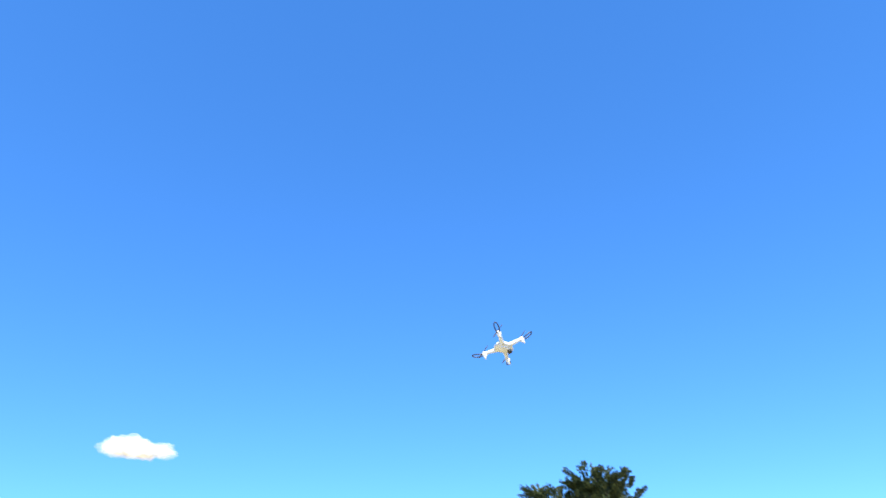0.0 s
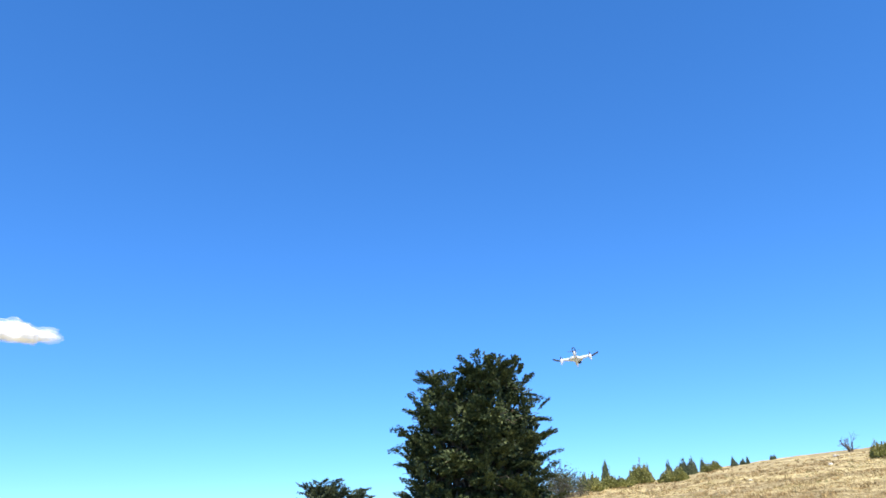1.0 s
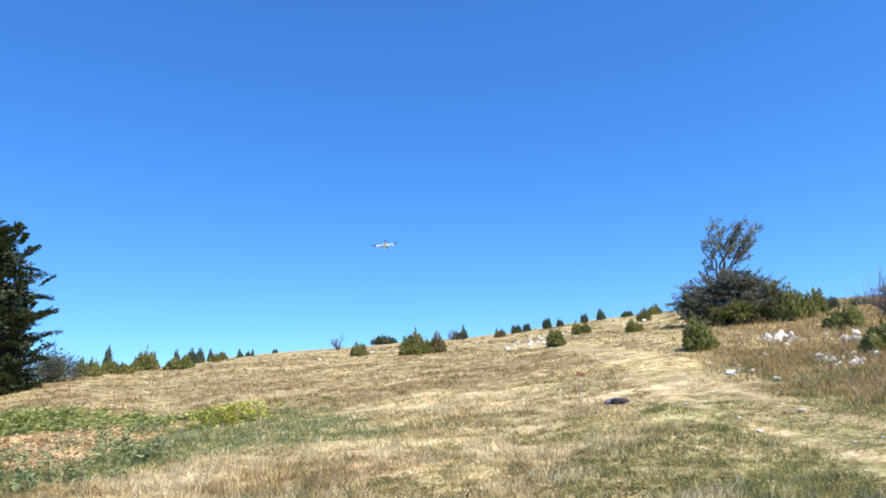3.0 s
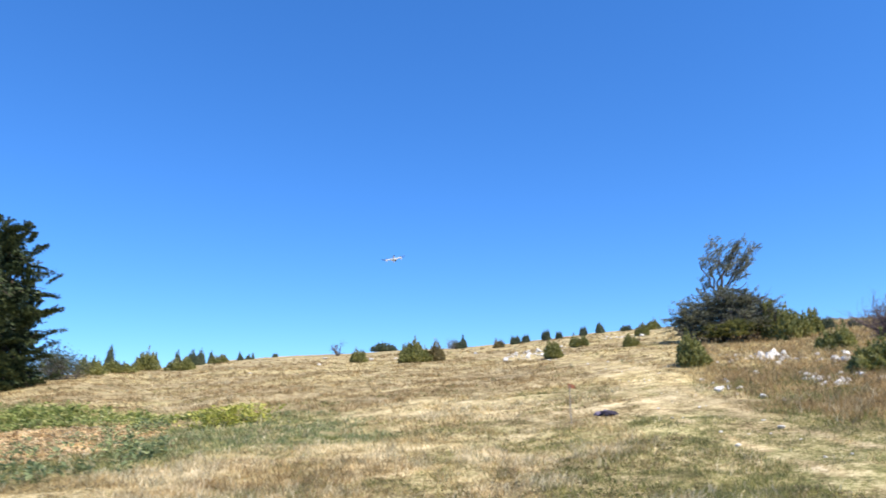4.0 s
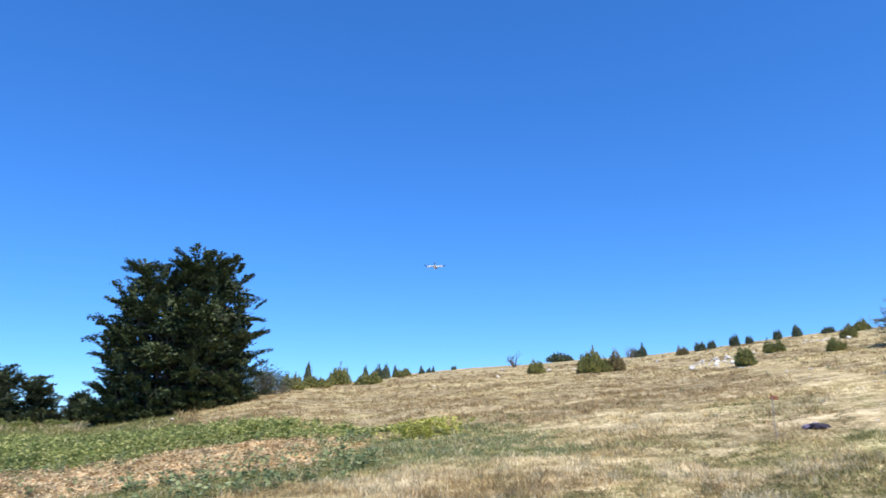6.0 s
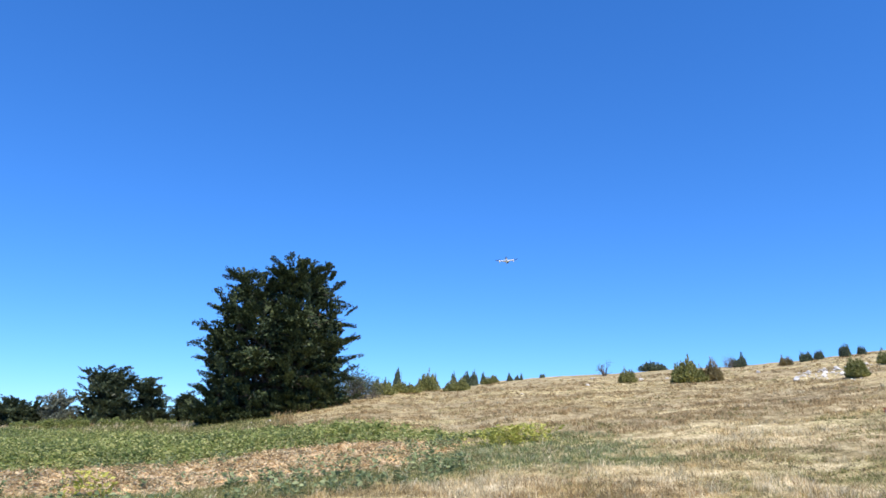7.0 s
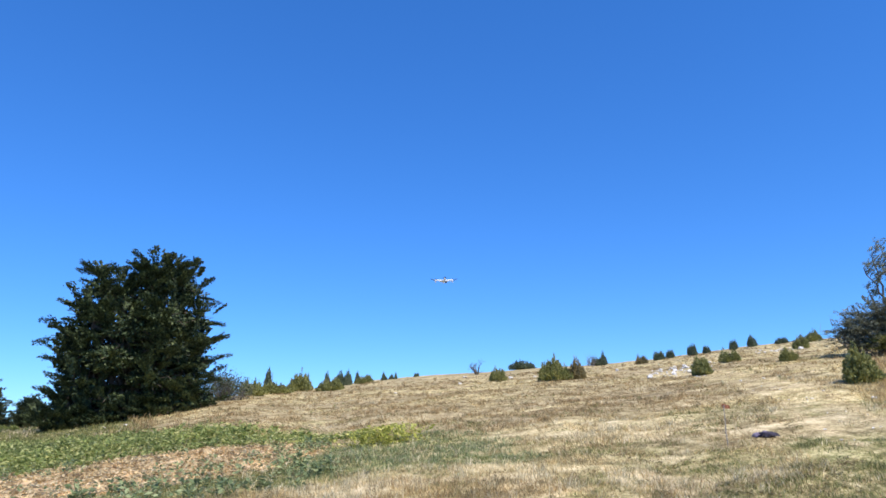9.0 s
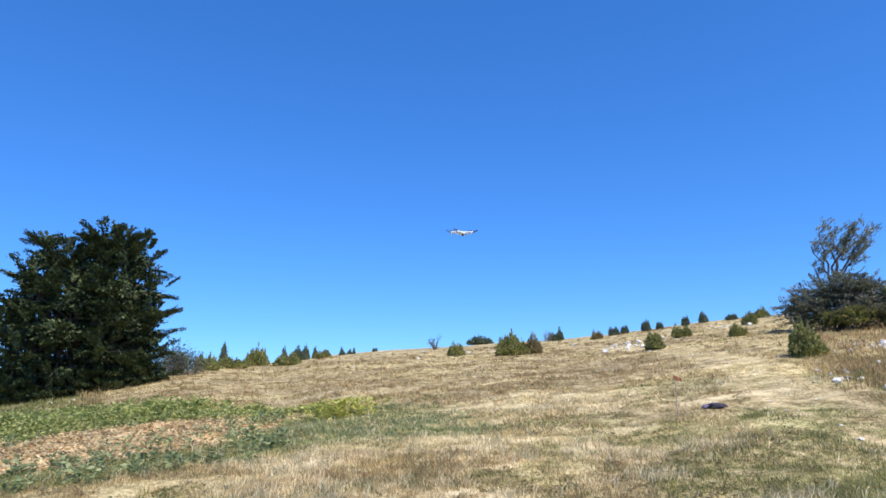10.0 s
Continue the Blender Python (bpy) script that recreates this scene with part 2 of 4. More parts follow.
def fbm(x, y, scale, seed=0):
    """Smooth value noise in 0..1 over the plan, two octaves."""
    out, amp, tot = 0, 1.0, 0
    for o in range(3):
        px, py = np.asarray(x) / scale * 2 ** o + 17.3 * o + seed * 7.7, np.asarray(y) / scale * 2 ** o - 9.1 * o + seed * 3.1
        ix, iy = np.floor(px), np.floor(py)
        fx, fy = px - ix, py - iy
        fx, fy = fx * fx * (3 - 2 * fx), fy * fy * (3 - 2 * fy)

        def h(i, j):
            q = np.sin(i * 127.1 + j * 311.7 + seed * 74.7) * 43758.5453
            return q - np.floor(q)
        v = (h(ix, iy) * (1 - fx) + h(ix + 1, iy) * fx) * (1 - fy) + (h(ix, iy + 1) * (1 - fx) + h(ix + 1, iy + 1) * fx) * fy
        out, tot, amp = out + v * amp, tot + amp, amp * 0.5
    return out / tot


# ---- the hill ----
# by bearing from the filming spot: the angle under which the crest stands, and its distance
BEARING = (-180, -120, -70, -45, -32, -20, -14, -7, -4, 2, 5.4, 10, 14.6, 20, 24, 30, 35.6, 41, 48, 53, 59, 75, 110, 180)
CREST_ANGLE = (-.5, -.5, -.7, -.6, -.55, -.25, .75, 2.1, 2.5, 3.0, 3.5, 3.85, 4.0, 4.25, 4.3, 4.7, 5.2, 5.4, 5.0, 5.1, 4.8, 4.5, 2, -.5)
CREST_FAR = (60, 60, 55, 50, 48, 48, 50, 52, 58, 76, 80, 84, 86, 84, 80, 76, 74, 70, 64, 60, 58, 55, 55, 60)


def rise(r):
    return ((r - 8) + np.sqrt((r - 8) ** 2 + 16)) / 2 - 0.47


def height(x, y):
    x, y = np.asarray(x, float), np.asarray(y, float)
    r, a = np.hypot(x, y), np.degrees(np.arctan2(x, y))
    rc = np.interp(a, BEARING, CREST_FAR)
    k = (np.tan(np.radians(np.interp(a, BEARING, CREST_ANGLE))) * rc + 1.6) / rise(rc)
    d = np.maximum(r - rc, 0)
    b = np.minimum(d, 24.0)
    z = k * (rise(np.minimum(r, rc)) + b - b * b / 26.0) - np.maximum(d - 24, 0) * 0.07
    lumps = (fbm(x, y, 3.0, 2) - 0.5) * 0.18 + (fbm(x, y, 0.8, 5) - 0.5) * 0.13
    return np.maximum(z, -45) + lumps * np.clip((r - 2) / 6, 0, 1)


def spot(bearing, r):
    """The place on the ground at that bearing and distance from the filming spot."""
    x, y = r * math.sin(radians(bearing)), r * math.cos(radians(bearing))
    return Vector((x, y, float(height(x, y))))


TRACK = ((8.6, 4.0), (9.3, 6.4), (10.1, 8.3), (11.1, 11.2), (13.2, 15.4), (16.8, 21.5), (20.0, 28.6), (21.8, 33.8), (23.0, 39.7), (24.4, 49.0), (25.0, 56.0))


def track_gap(x, y):
    """Distance from the worn track's middle line."""
    x, y = np.asarray(x, float), np.asarray(y, float)
    best = np.full(x.shape, 1e9)
    for (ax, ay), (bx, by) in zip(TRACK, TRACK[1:]):
        t = np.clip(((x - ax) * (bx - ax) + (y - ay) * (by - ay)) / ((bx - ax) ** 2 + (by - ay) ** 2), 0, 1)
        best = np.minimum(best, np.hypot(x - ax - t * (bx - ax), y - ay - t * (by - ay)))
    return best


def step(v, a, b):
    t = np.clip((v - a) / (b - a), 0, 1)
    return t * t * (3 - 2 * t)


# pale bleached patches near the filming spot: x, y, half widths, strength
BLEACHED_SPOTS = ((2.2, 13.9, 1.0, 0.5, 0.8), (3.6, 14.4, 1.0, 0.45, 0.9), (0.9, 12.3, 0.9, 0.45, 0.7), (0.2, 10.8, 1.2, 0.6, 0.8), (2.0, 9.9, 1.0, 0.4, 0.7),
                  (7.6, 13.6, 0.7, 0.5, 0.8), (5.3, 13.6, 0.9, 0.5, 0.6), (9.6, 20.5, 1.6, 0.7, 0.4))


def field_edges(x):
    """The crop's far and near edge and the bare strip's near edge, as y over x."""
    far = np.interp(x, (-60, -24, -16, -9, -0.5, 3), (56, 40.0, 36.0, 30.0, 24.4, 22.5))
    near = np.interp(x, (-40, -11.4, -6.5, 0.3, 3), (3, 18.0, 20.2, 21.8, 22.4))
    bare = np.interp(x, (-40, -8.7, -5.7, -1.8, 0.2, 1.0, 3), (-4, 13.2, 14.6, 15.7, 17.4, 21.0, 24))
    return far, near, bare


def zones(x, y):
    """Weights of russet grass, green grass and bare ground over the plan."""
    x, y = np.asarray(x, float), np.asarray(y, float)
    r, a = np.hypot(x, y), np.degrees(np.arctan2(x, y))
    n1, n2, n3 = fbm(x, y, 6, 1), fbm(x, y, 2.2, 3), fbm(x, y, 11, 4)
    n4 = fbm(x, y, 1.1, 12)
    n5 = fbm(x * 0.45, y * 1.5, 2.6, 19)
    wx, wy = x + (n2 - 0.5) * 1.6, y + (n1 - 0.5) * 1.6
    far, near, bare = field_edges(wx)
    crop = step(wy, near - 0.3, near + 0.3) * step(far - wy, -0.3, 0.3) * step(3.0 - wx, 0, 1)
    strip = step(wy, bare - 0.4, bare + 0.4) * step(near - wy, -0.4, 0.4) * step(1.0 - wx, -0.5, 0.5)
    weeds = step(bare - wy, -0.3, 0.5) * step(wy - bare, -4.0, -2.0) * step(4.5 - wx, 0, 3)
    weeds = np.maximum(weeds, step(wx, -0.5, 0.8) * step(6.4 - wx, 0, 2.0) * step(wy, 14.2, 15.6) * step(23 - wy, 0, 2) * 0.85)
    russet = np.maximum(step(n3, 0.42, 0.62) * 0.5, step(n4, 0.52, 0.66) * 0.6)
    russet = np.maximum(russet, step(n5, 0.5, 0.6) * 0.8) * (1 - 0.6 * step(n5, 0.44, 0.34))
    # the brown band under the crest, the trodden brown foreground and the tall grass past the track
    russet = np.maximum(russet, step(r, 24, 29) * step(46 - r, 0, 8) * step(a, 1, 7) * step(36 - a, 0, 6) * (0.35 + 0.6 * step(n1 + n5, 0.8, 1.15)))
    russet = np.maximum(russet, step(a, 9, 14) * step(31 - a, 0, 6) * step(13.6 - r, 0, 2.5) * (0.25 + 0.6 * step(n4, 0.42, 0.6)))
    right = step(a, 42, 46) * step(r, 13.5, 15.5)
    russet = np.maximum(russet, right * step(34 - r, 0, 10) * (0.45 + 0.5 * step(n2, 0.36, 0.6)))
    pale = np.exp(-((x - 8.6) ** 2 / 9.0 + (y - 18.8) ** 2 / 8.0)) * (0.55 + 0.45 * step(n4, 0.35, 0.55))
    # the dark hollow below the crest: its shade is put into the russet weight
    hollow_shade = np.exp(-(((a - 26.6) / 1.7) ** 2 + ((r - 58) / 3.5) ** 2))
    russet = np.maximum(russet * (1 - pale), hollow_shade)
    green = np.maximum(np.maximum(weeds, crop) * 0.9, np.maximum(step(n1, 0.52, 0.68) * 0.6, step(n2, 0.54, 0.66) * 0.55) * (0.3 + 0.7 * step(32 - r, 0, 14)))
    green = np.maximum(green, step(a, 27, 33) * step(18.5 - r, 0, 4) * (0.3 + 0.5 * step(n2, 0.34, 0.62)))
    green = np.maximum(green, np.exp(-(((x - 6.8) / 3.2) ** 2 + ((y - 15.6) / 0.8) ** 2)) * 0.8)
    # rank green growth between the crop and the trees
    green = np.maximum(green, step(-a, 9, 15) * step(wy - far, -0.5, 0.5) * step(62 - r, 0, 8) * 0.85)
    green = np.maximum(green, right * step(n1, 0.5, 0.65) * 0.45)
    green = green * (1 - 0.85 * pale)
    gap = track_gap(x, y)
    broken = step(n4, 0.36, 0.52)
    ruts = np.exp(-((gap - 0.75) / 0.15) ** 2) * (0.1 + 0.8 * broken)
    green = np.maximum(green, step(2.3 - gap, 0, 0.5) * 0.7 * step(20 - r, 0, 4))
    ruts = np.maximum(ruts, step(r, 19, 25) * step(1.5 - gap, 0, 1.0) * 0.4 * step(n2 + n4, 0.75, 1.1))
    soil = np.maximum(strip * 0.9, ruts * 0.35)
    green, russet = green * (1 - 0.7 * ruts), russet * (1 - 0.8 * ruts)
    wisp = fbm(x * 0.5 + n2 * 1.5, y * 1.3, 1.5, 27)
    bleached = step(wisp, 0.55, 0.63) * step(n4, 0.38, 0.5) * step(n1, 0.36, 0.5) * (1 - np.maximum(crop, strip)) * (1 - 0.8 * weeds) * (0.3 + 0.5 * step(24 - r, 0, 8)) * (1 - 0.8 * step(a, 41, 46))
    bleached = bleached * (1 - 0.6 * step(a, 27, 33) * step(18 - r, 0, 4))
    for px, py, sx, sy, k in BLEACHED_SPOTS:
        bleached = np.maximum(bleached, k * np.exp(-(((x - px) / sx) ** 2 + ((y - py) / sy) ** 2)) * (0.5 + 0.5 * step(n4, 0.4, 0.55)))
    bleached = np.maximum(bleached, 0.6 * pale)
    bleached = np.maximum(bleached, ruts * 0.55 * step(24 - r, 0, 6))
    return russet, green * (1 - 0.6 * bleached), soil, crop, strip, weeds, bleached


def build_ground():
    az = np.concatenate([np.arange(-180, -46, 4.0), np.arange(-46, 76, 0.36), np.arange(76, 180, 4.0)])
    rr = np.concatenate([[0.6, 1.5, 3, 5], np.exp(np.arange(math.log(6.5), math.log(110), 0.011)), [125, 150, 190, 250, 350, 500, 800, 1300, 2200, 4600]])
    a, r = np.meshgrid(np.radians(az), rr)
    x, y = r * np.sin(a), r * np.cos(a)
    v = np.stack([x, y, height(x, y)], -1).reshape(-1, 3)
    v = np.concatenate([v, [[0, 0, 0]]])
    m, k = len(rr), len(az)
    j = np.arange(k)
    i = np.arange(m - 1)[:, None]
    p, q, u, w = (g.ravel() for g in np.broadcast_arrays(i * k + j, i * k + (j + 1) % k, (i + 1) * k + (j + 1) % k, (i + 1) * k + j))
    hub = np.stack([j, (j + 1) % k, np.full(k, len(v) - 1)], -1)
    f = np.concatenate([hub, np.stack([u, q, p], -1), np.stack([w, u, p], -1)])
    me = mesh_of("ground", v, f, MEADOW, True)
    russet, green, soil, *_, bleached = zones(v[:, 0], v[:, 1])
    at = me.color_attributes.new("zone", "FLOAT_COLOR", "POINT")
    at.data.foreach_set("color", np.stack([russet, green, soil, bleached], -1).astype(np.float32).ravel())
    tagged(new("ground", me), "sloping dry hill meadow of straw and green grass", "ground", kind="structure")


build_ground()


# ---- trees ----
def crown_leaves(name, lobes, count, per, size, mat, rng, bough=0.9, core=0.15, lift=0.3, tier=0.0, narrow=0.85, shell=0.0):
    """A crown in layered boughs: each one a flat fan of leaves set on the outside of a lobe (x, y, z, rx, ry, rz), pointing out and a little
    up, with loose leaves filling the inside."""
    vol = np.array([l[3] * l[4] * l[5] for l in lobes]) ** 0.7
    pick = rng.choice(len(lobes), count * 6, p=vol / vol.sum())
    every = np.array(lobes)
    lb = every[pick]
    d = unit(rng.normal(size=(len(pick), 3)))
    d[:, 2] = np.where(d[:, 2] < -0.5, -d[:, 2], d[:, 2])
    depth = np.clip(0.9 - np.abs(rng.normal(0, 0.16, len(pick))) + 0.25 * rng.random(len(pick)) ** 3, 0.3, 1.2)
    c = lb[:, :3] + d * lb[:, 3:] * depth[:, None]
    # only where no other lobe covers them
    gone = np.linalg.norm((c[:, None] - every[None, :, :3]) / every[None, :, 3:], axis=-1).min(1)
    out = np.flatnonzero(gone > shell)[:count]
    pick, d, c = pick[out], d[out], c[out]
    count = len(out)
    if tier:
        # boughs gather in tiers with shaded gaps between them
        level = pick * 0.37 + np.arctan2(d[:, 1], d[:, 0]) * 0.12
        c[:, 2] = (np.round(c[:, 2] / tier + level) - level) * tier + rng.normal(0, 0.05, count)
    keep = c[:, 2] > -1.6
    c, d = c[keep], d[keep]
    n = len(c)
    out = unit(d * [1, 1, 0.5] + rng.normal(0, 0.22, (n, 3)) + [0, 0, lift])
    side = unit(np.cross(out, [0, 0, 1.0]) + 1e-6)
    top = np.cross(side, out)
    ln = bough * (0.55 + 0.8 * rng.random(n))[:, None]
    # each bough carries some shoots that fan out from its axis
    shoot = rng.integers(0, 7, (n, per))
    lay = (rng.random((n, 7)) - 0.5)
    fan = np.take_along_axis(lay, shoot, 1)
    f = rng.random((n, per)) ** 0.75
    along = (f - 0.45) * ln * (1.0 - 0.5 * np.abs(fan) * 1.2)
    across = fan * (0.25 + 0.75 * f) * ln * narrow + rng.normal(0, 0.035, (n, per)) * ln
    droop = -0.10 * ln * f * f + rng.normal(0, 0.035, (n, per)) * ln
    off = along[..., None] * out[:, None] + across[..., None] * side[:, None] + droop[..., None] * top[:, None]
    lc = (c[:, None] + off).reshape(-1, 3)
    way = (out[:, None] + side[:, None] * (fan * 1.1)[..., None] + rng.normal(0, 0.3, (n, per, 3))).reshape(-1, 3)
    nor = (top[:, None] + rng.normal(0, 0.28, (n, per, 3))).reshape(-1, 3)
    k = int(len(lc) * core)
    pc = np.array(lobes)[rng.choice(len(lobes), k, p=vol / vol.sum())]
    inner = pc[:, :3] + unit(rng.normal(size=(k, 3))) * pc[:, 3:] * (0.6 * rng.random(k) ** 0.5)[:, None]
    inner[:, 2] = np.maximum(inner[:, 2], -1.4)
    lc = np.concatenate([lc, inner])
    way = np.concatenate([way, rng.normal(size=(k, 3))])
    nor = np.concatenate([nor, rng.normal(size=(k, 3))])
    m = len(lc)
    ll = size * (0.7 + 0.6 * rng.random(m)) * np.where(np.arange(m) < m - k, 1.0, 1.6)
    return leaves(name, lc, way, nor, ll, ll * (0.42 + 0.2 * rng.random(m)), mat)


def tree(name, base, lobes, stems, count, per, size, mat, label, seed, spray=0.9, group="", tier=0.0, narrow=0.85, core=0.15, shell=0.0):
    rng = np.random.default_rng(seed)
    root = tagged(new(name), label, "tree", group)
    root.matrix_world = Matrix.Translation(base)
    segs = []
    for (sx, sy), tip, rad in stems:
        pts = limb(segs, (sx, sy, -0.3), tip, rad, rad * 0.25, rng, 7, 0.025)
        for l in lobes:
            p = pts[2 + int(rng.integers(0, 4))]
            if np.hypot(l[0] - tip[0], l[1] - tip[1]) < 4.2:
                limb(segs, p, (l[0], l[1], l[2]), rad * 0.4, rad * 0.1, rng, 4, 0.05)
                for _ in range(4):
                    e = np.array(l[:3]) + unit(rng.normal(size=3)) * np.array(l[3:]) * 0.8
                    limb(segs, (l[0], l[1], l[2]), e, rad * 0.12, 0.012, rng, 3, 0.06)
    child("trunk", tubes("trunk", segs, BARK, 7), root)
    child("crown", crown_leaves("crown", lobes, count, per, size, mat, rng, spray, core, tier=tier, narrow=narrow, shell=shell), root)
    return root


def random_lobes(rng, width, tall, low, n, size):
    """Lobes filling a rounded crown of that width and height above low."""
    out = []
    for i in range(n):
        f = (i + 0.5) / n
        z = low + (tall - low) * f
        w = width / 2 * math.sqrt(max(0.05, 1 - (2 * f - 0.85) ** 2 / 1.4)) - size * 0.6
        a = i * 2.4 + rng.random()
        q = max(w, 0.2) * (0.45 + 0.5 * rng.random())
        s = size * (0.75 + 0.5 * rng.random())
        out.append((q * math.cos(a), q * math.sin(a), min(z, tall - s * 0.5), s * 1.15, s * 1.15, s * 0.75))
    return out


def big_tree():
    rng = np.random.default_rng(11)
    # local x runs across the view, y away from it; the right-hand stem is the taller
    lobes = [(0.3, 0, 8.35, 1.3, 1.5, 1.3), (1.3, 0.1, 8.45, 1.4, 1.6, 1.35), (2.3, 0.3, 7.65, 1.8, 1.8, 1.4), (0.2, 0.2, 7.4, 1.9, 2.0, 1.5), (-2.6, 0, 7.5, 1.2, 1.4, 1.25),
             (-1.5, 0, 7.0, 1.7, 1.7, 1.4), (-2.9, 0.2, 6.0, 1.9, 1.9, 1.4), (3.0, 0, 5.9, 1.7, 1.8, 1.3), (1.2, -1.0, 5.8, 2.3, 2.0, 1.5),
             (-0.9, -1.2, 5.2, 2.4, 2.0, 1.5), (-3.9, 0, 4.8, 1.5, 1.8, 1.1), (3.3, 0, 4.5, 1.7, 1.9, 1.2), (1.7, -1.2, 3.9, 2.3, 2.0, 1.3),
             (-1.8, -1.4, 3.4, 2.5, 2.0, 1.3), (-3.9, 0, 3.2, 1.5, 1.9, 1.1), (3.2, 0, 3.1, 1.6, 1.9, 1.1), (2.7, -0.3, 1.4, 1.3, 1.3, 0.8), (-3.9, -0.5, 0.2, 1.4, 1.2, 0.6), (-2.2, -1.0, 0.0, 1.6, 1.2, 0.6), (-0.2, -1.2, 0.2, 1.6, 1.0, 0.5), (0.6, -1.3, 2.3, 2.4, 1.9, 1.1),
             (-2.9, -0.8, 1.7, 2.0, 1.9, 1.1), (2.6, -0.4, 2.0, 1.6, 1.7, 1.0), (-1.2, -1.0, 1.0, 2.2, 1.6, 0.8), (1.8, -0.8, 1.2, 2.0, 1.5, 0.8),
             (0, 1.6, 5.0, 3.4, 2.0, 2.6), (-4.0, 0.0, 1.2, 1.2, 1.4, 0.9), (-3.2, -0.6, 0.4, 1.7, 1.4, 0.7), (-0.6, -0.9, 0.4, 1.9, 1.3, 0.6),
             (1.6, -0.6, 0.7, 1.8, 1.3, 0.6), (-0.6, 0.8, 1.4, 3.2, 1.2, 1.2), (-0.3, 0.6, 3.4, 3.3, 1.4, 1.6)]
    lobes = [(l[0] * (0.99 if l[0] < 0 else 0.93), l[1], l[2] + (0.22 if l[2] > 6.8 else 0), l[3] * 0.95, l[4], l[5]) for l in lobes]
    stems = [((-2.2, 0.2), (-2.6, 0, 7.4), 0.22), ((-0.6, -0.3), (-1.2, 0, 6.8), 0.2), ((0.6, 0.2), (0.9, 0, 8.6), 0.26), ((2.0, 0.1), (2.5, 0.2, 7.0), 0.2)]
    base = spot(-12.3, 45.5)
    # low shoots all along the foot, following the slope
    turn = radians(-12.3)
    for x in np.linspace(-4.5, 3.6, 13):
        for y in (-1.1, 0.4):
            wx, wy = base.x + x * math.cos(turn) + y * math.sin(turn), base.y - x * math.sin(turn) + y * math.cos(turn)
            lobes.append((x, y, float(height(wx, wy)) - base.z + 0.35, 0.9, 0.8, 0.75))
    t = tree("tree", base, lobes, stems, 760, 200, 0.17, LEAF_TREE, "large dark green broad clump of beech beside the crop field", 21, 1.5, tier=0.8, narrow=0.58, core=0.2, shell=0.55)
    t.matrix_world = Matrix.Translation(base) @ Matrix.Rotation(radians(12.3), 4, "Z")


big_tree()
for bearing, r, wide, tall, seed, mat, lab in (
        (-25.0, 64, 5.4, 4.5, 31, LEAF_FAR, "dark green tree beyond the field edge"),
        (-22.3, 66, 4.8, 3.95, 32, LEAF_FAR, "dark broad-topped tree beyond the field edge"),
        (-27.9, 64, 2.8, 2.3, 33, LEAF_GREY, "thin grey half-bare tree beyond the field"),
        (-30.3, 66, 4.6, 1.9, 34, LEAF_FAR, "low wide dark tree at the field's end"),
        (-19.2, 62, 1.9, 2.0, 35, LEAF_FAR, "small dark tree behind the large beech clump")):
    rng = np.random.default_rng(seed)
    lob = random_lobes(rng, wide, tall, 0.15, 11, wide * 0.2)
    lob += [(wide * 0.3 * math.cos(i * 1.6), wide * 0.3 * math.sin(i * 1.6), 0.5, wide * 0.2, wide * 0.2, 0.6) for i in range(5)]
    tree("tree", spot(bearing, r), lob, [((0, 0), (0.1, 0, tall * 0.8), 0.14)], 110 if mat is LEAF_GREY else 240, 90, 0.19, mat, lab, seed, 1.3, "trees beyond the field", 0.55, 0.6, 0.04 if mat is LEAF_GREY else 0.3, 0.45)


def juniper_mesh(kind, mat, seed, count=1500):
    """Foliage of a bush one metre high and about one wide: a bundle of upright shoots."""
    rng = np.random.default_rng(seed)
    spread, squat, n = {"cone": (0.25, 0.42, 24), "column": (0.2, 0.6, 34), "spire": (0.17, 0.85, 40), "round": (0.24, 0.4, 20)}[kind]
    sheaves = {"cone": 8, "column": 3, "spire": 4, "round": 9}[kind]
    cs, ws, ls = [], [], []
    per = max(20, count * 5 // (n * sheaves))
    for k in range(sheaves):
        b = k * 2.5 + rng.random() * 1.5
        away = 0.07 if k == 0 and kind != "round" else {"cone": 0.27, "column": 0.12, "spire": 0.13, "round": 0.36}[kind] * (0.45 + 0.6 * rng.random())
        foot = np.array([away * math.cos(b), away * math.sin(b), 0.0])
        tall = 1.0 if k == 0 else {"cone": 0.56, "column": 0.4, "spire": 0.26, "round": 0.5}[kind] + (0.32 if kind == "cone" else 0.42) * rng.random()
        for i in range(n):
            f = math.sqrt((i + 0.5) / n)
            a = i * 2.4 + 0.7 * rng.random()
            out = np.array([math.cos(a), math.sin(a), 0])
            tip = out * spread * f * (0.7 + 0.5 * rng.random())
            # the outer shoots end lower
            tip = foot + tip + [0, 0, tall * 1.02 * (1 - 0.72 * f ** (1.0 / squat)) * (0.6 + 0.45 * rng.random())]
            root = np.array([foot[0] + (tip[0] - foot[0]) * 0.5, foot[1] + (tip[1] - foot[1]) * 0.5, 0.0])
            t = rng.random(per) ** 0.7
            bow = np.sin(t * math.pi)[:, None] * out * 0.05
            p = root + (tip - root) * t[:, None] + bow
            p = p + rng.normal(0, 1, (per, 3)) * (0.062 * (1.05 - t))[:, None] * [1, 1, 0.6]
            axis = unit(tip - root)
            cs.append(p)
            ws.append(axis + rng.normal(0, 0.42, (per, 3)) + out * 0.2)
            ls.append((0.085 + 0.03 * (1 - t)) * (0.6 + 0.8 * rng.random(per)))
    c, w, ln = np.concatenate(cs), np.concatenate(ws), np.concatenate(ls)
    c[:, 2] = np.maximum(c[:, 2], 0.02)
    return leaves("foliage", c, w, rng.normal(0, 1, (len(c), 3)) + unit(c * [1, 1, 0.3]), ln, ln * 0.36, mat)


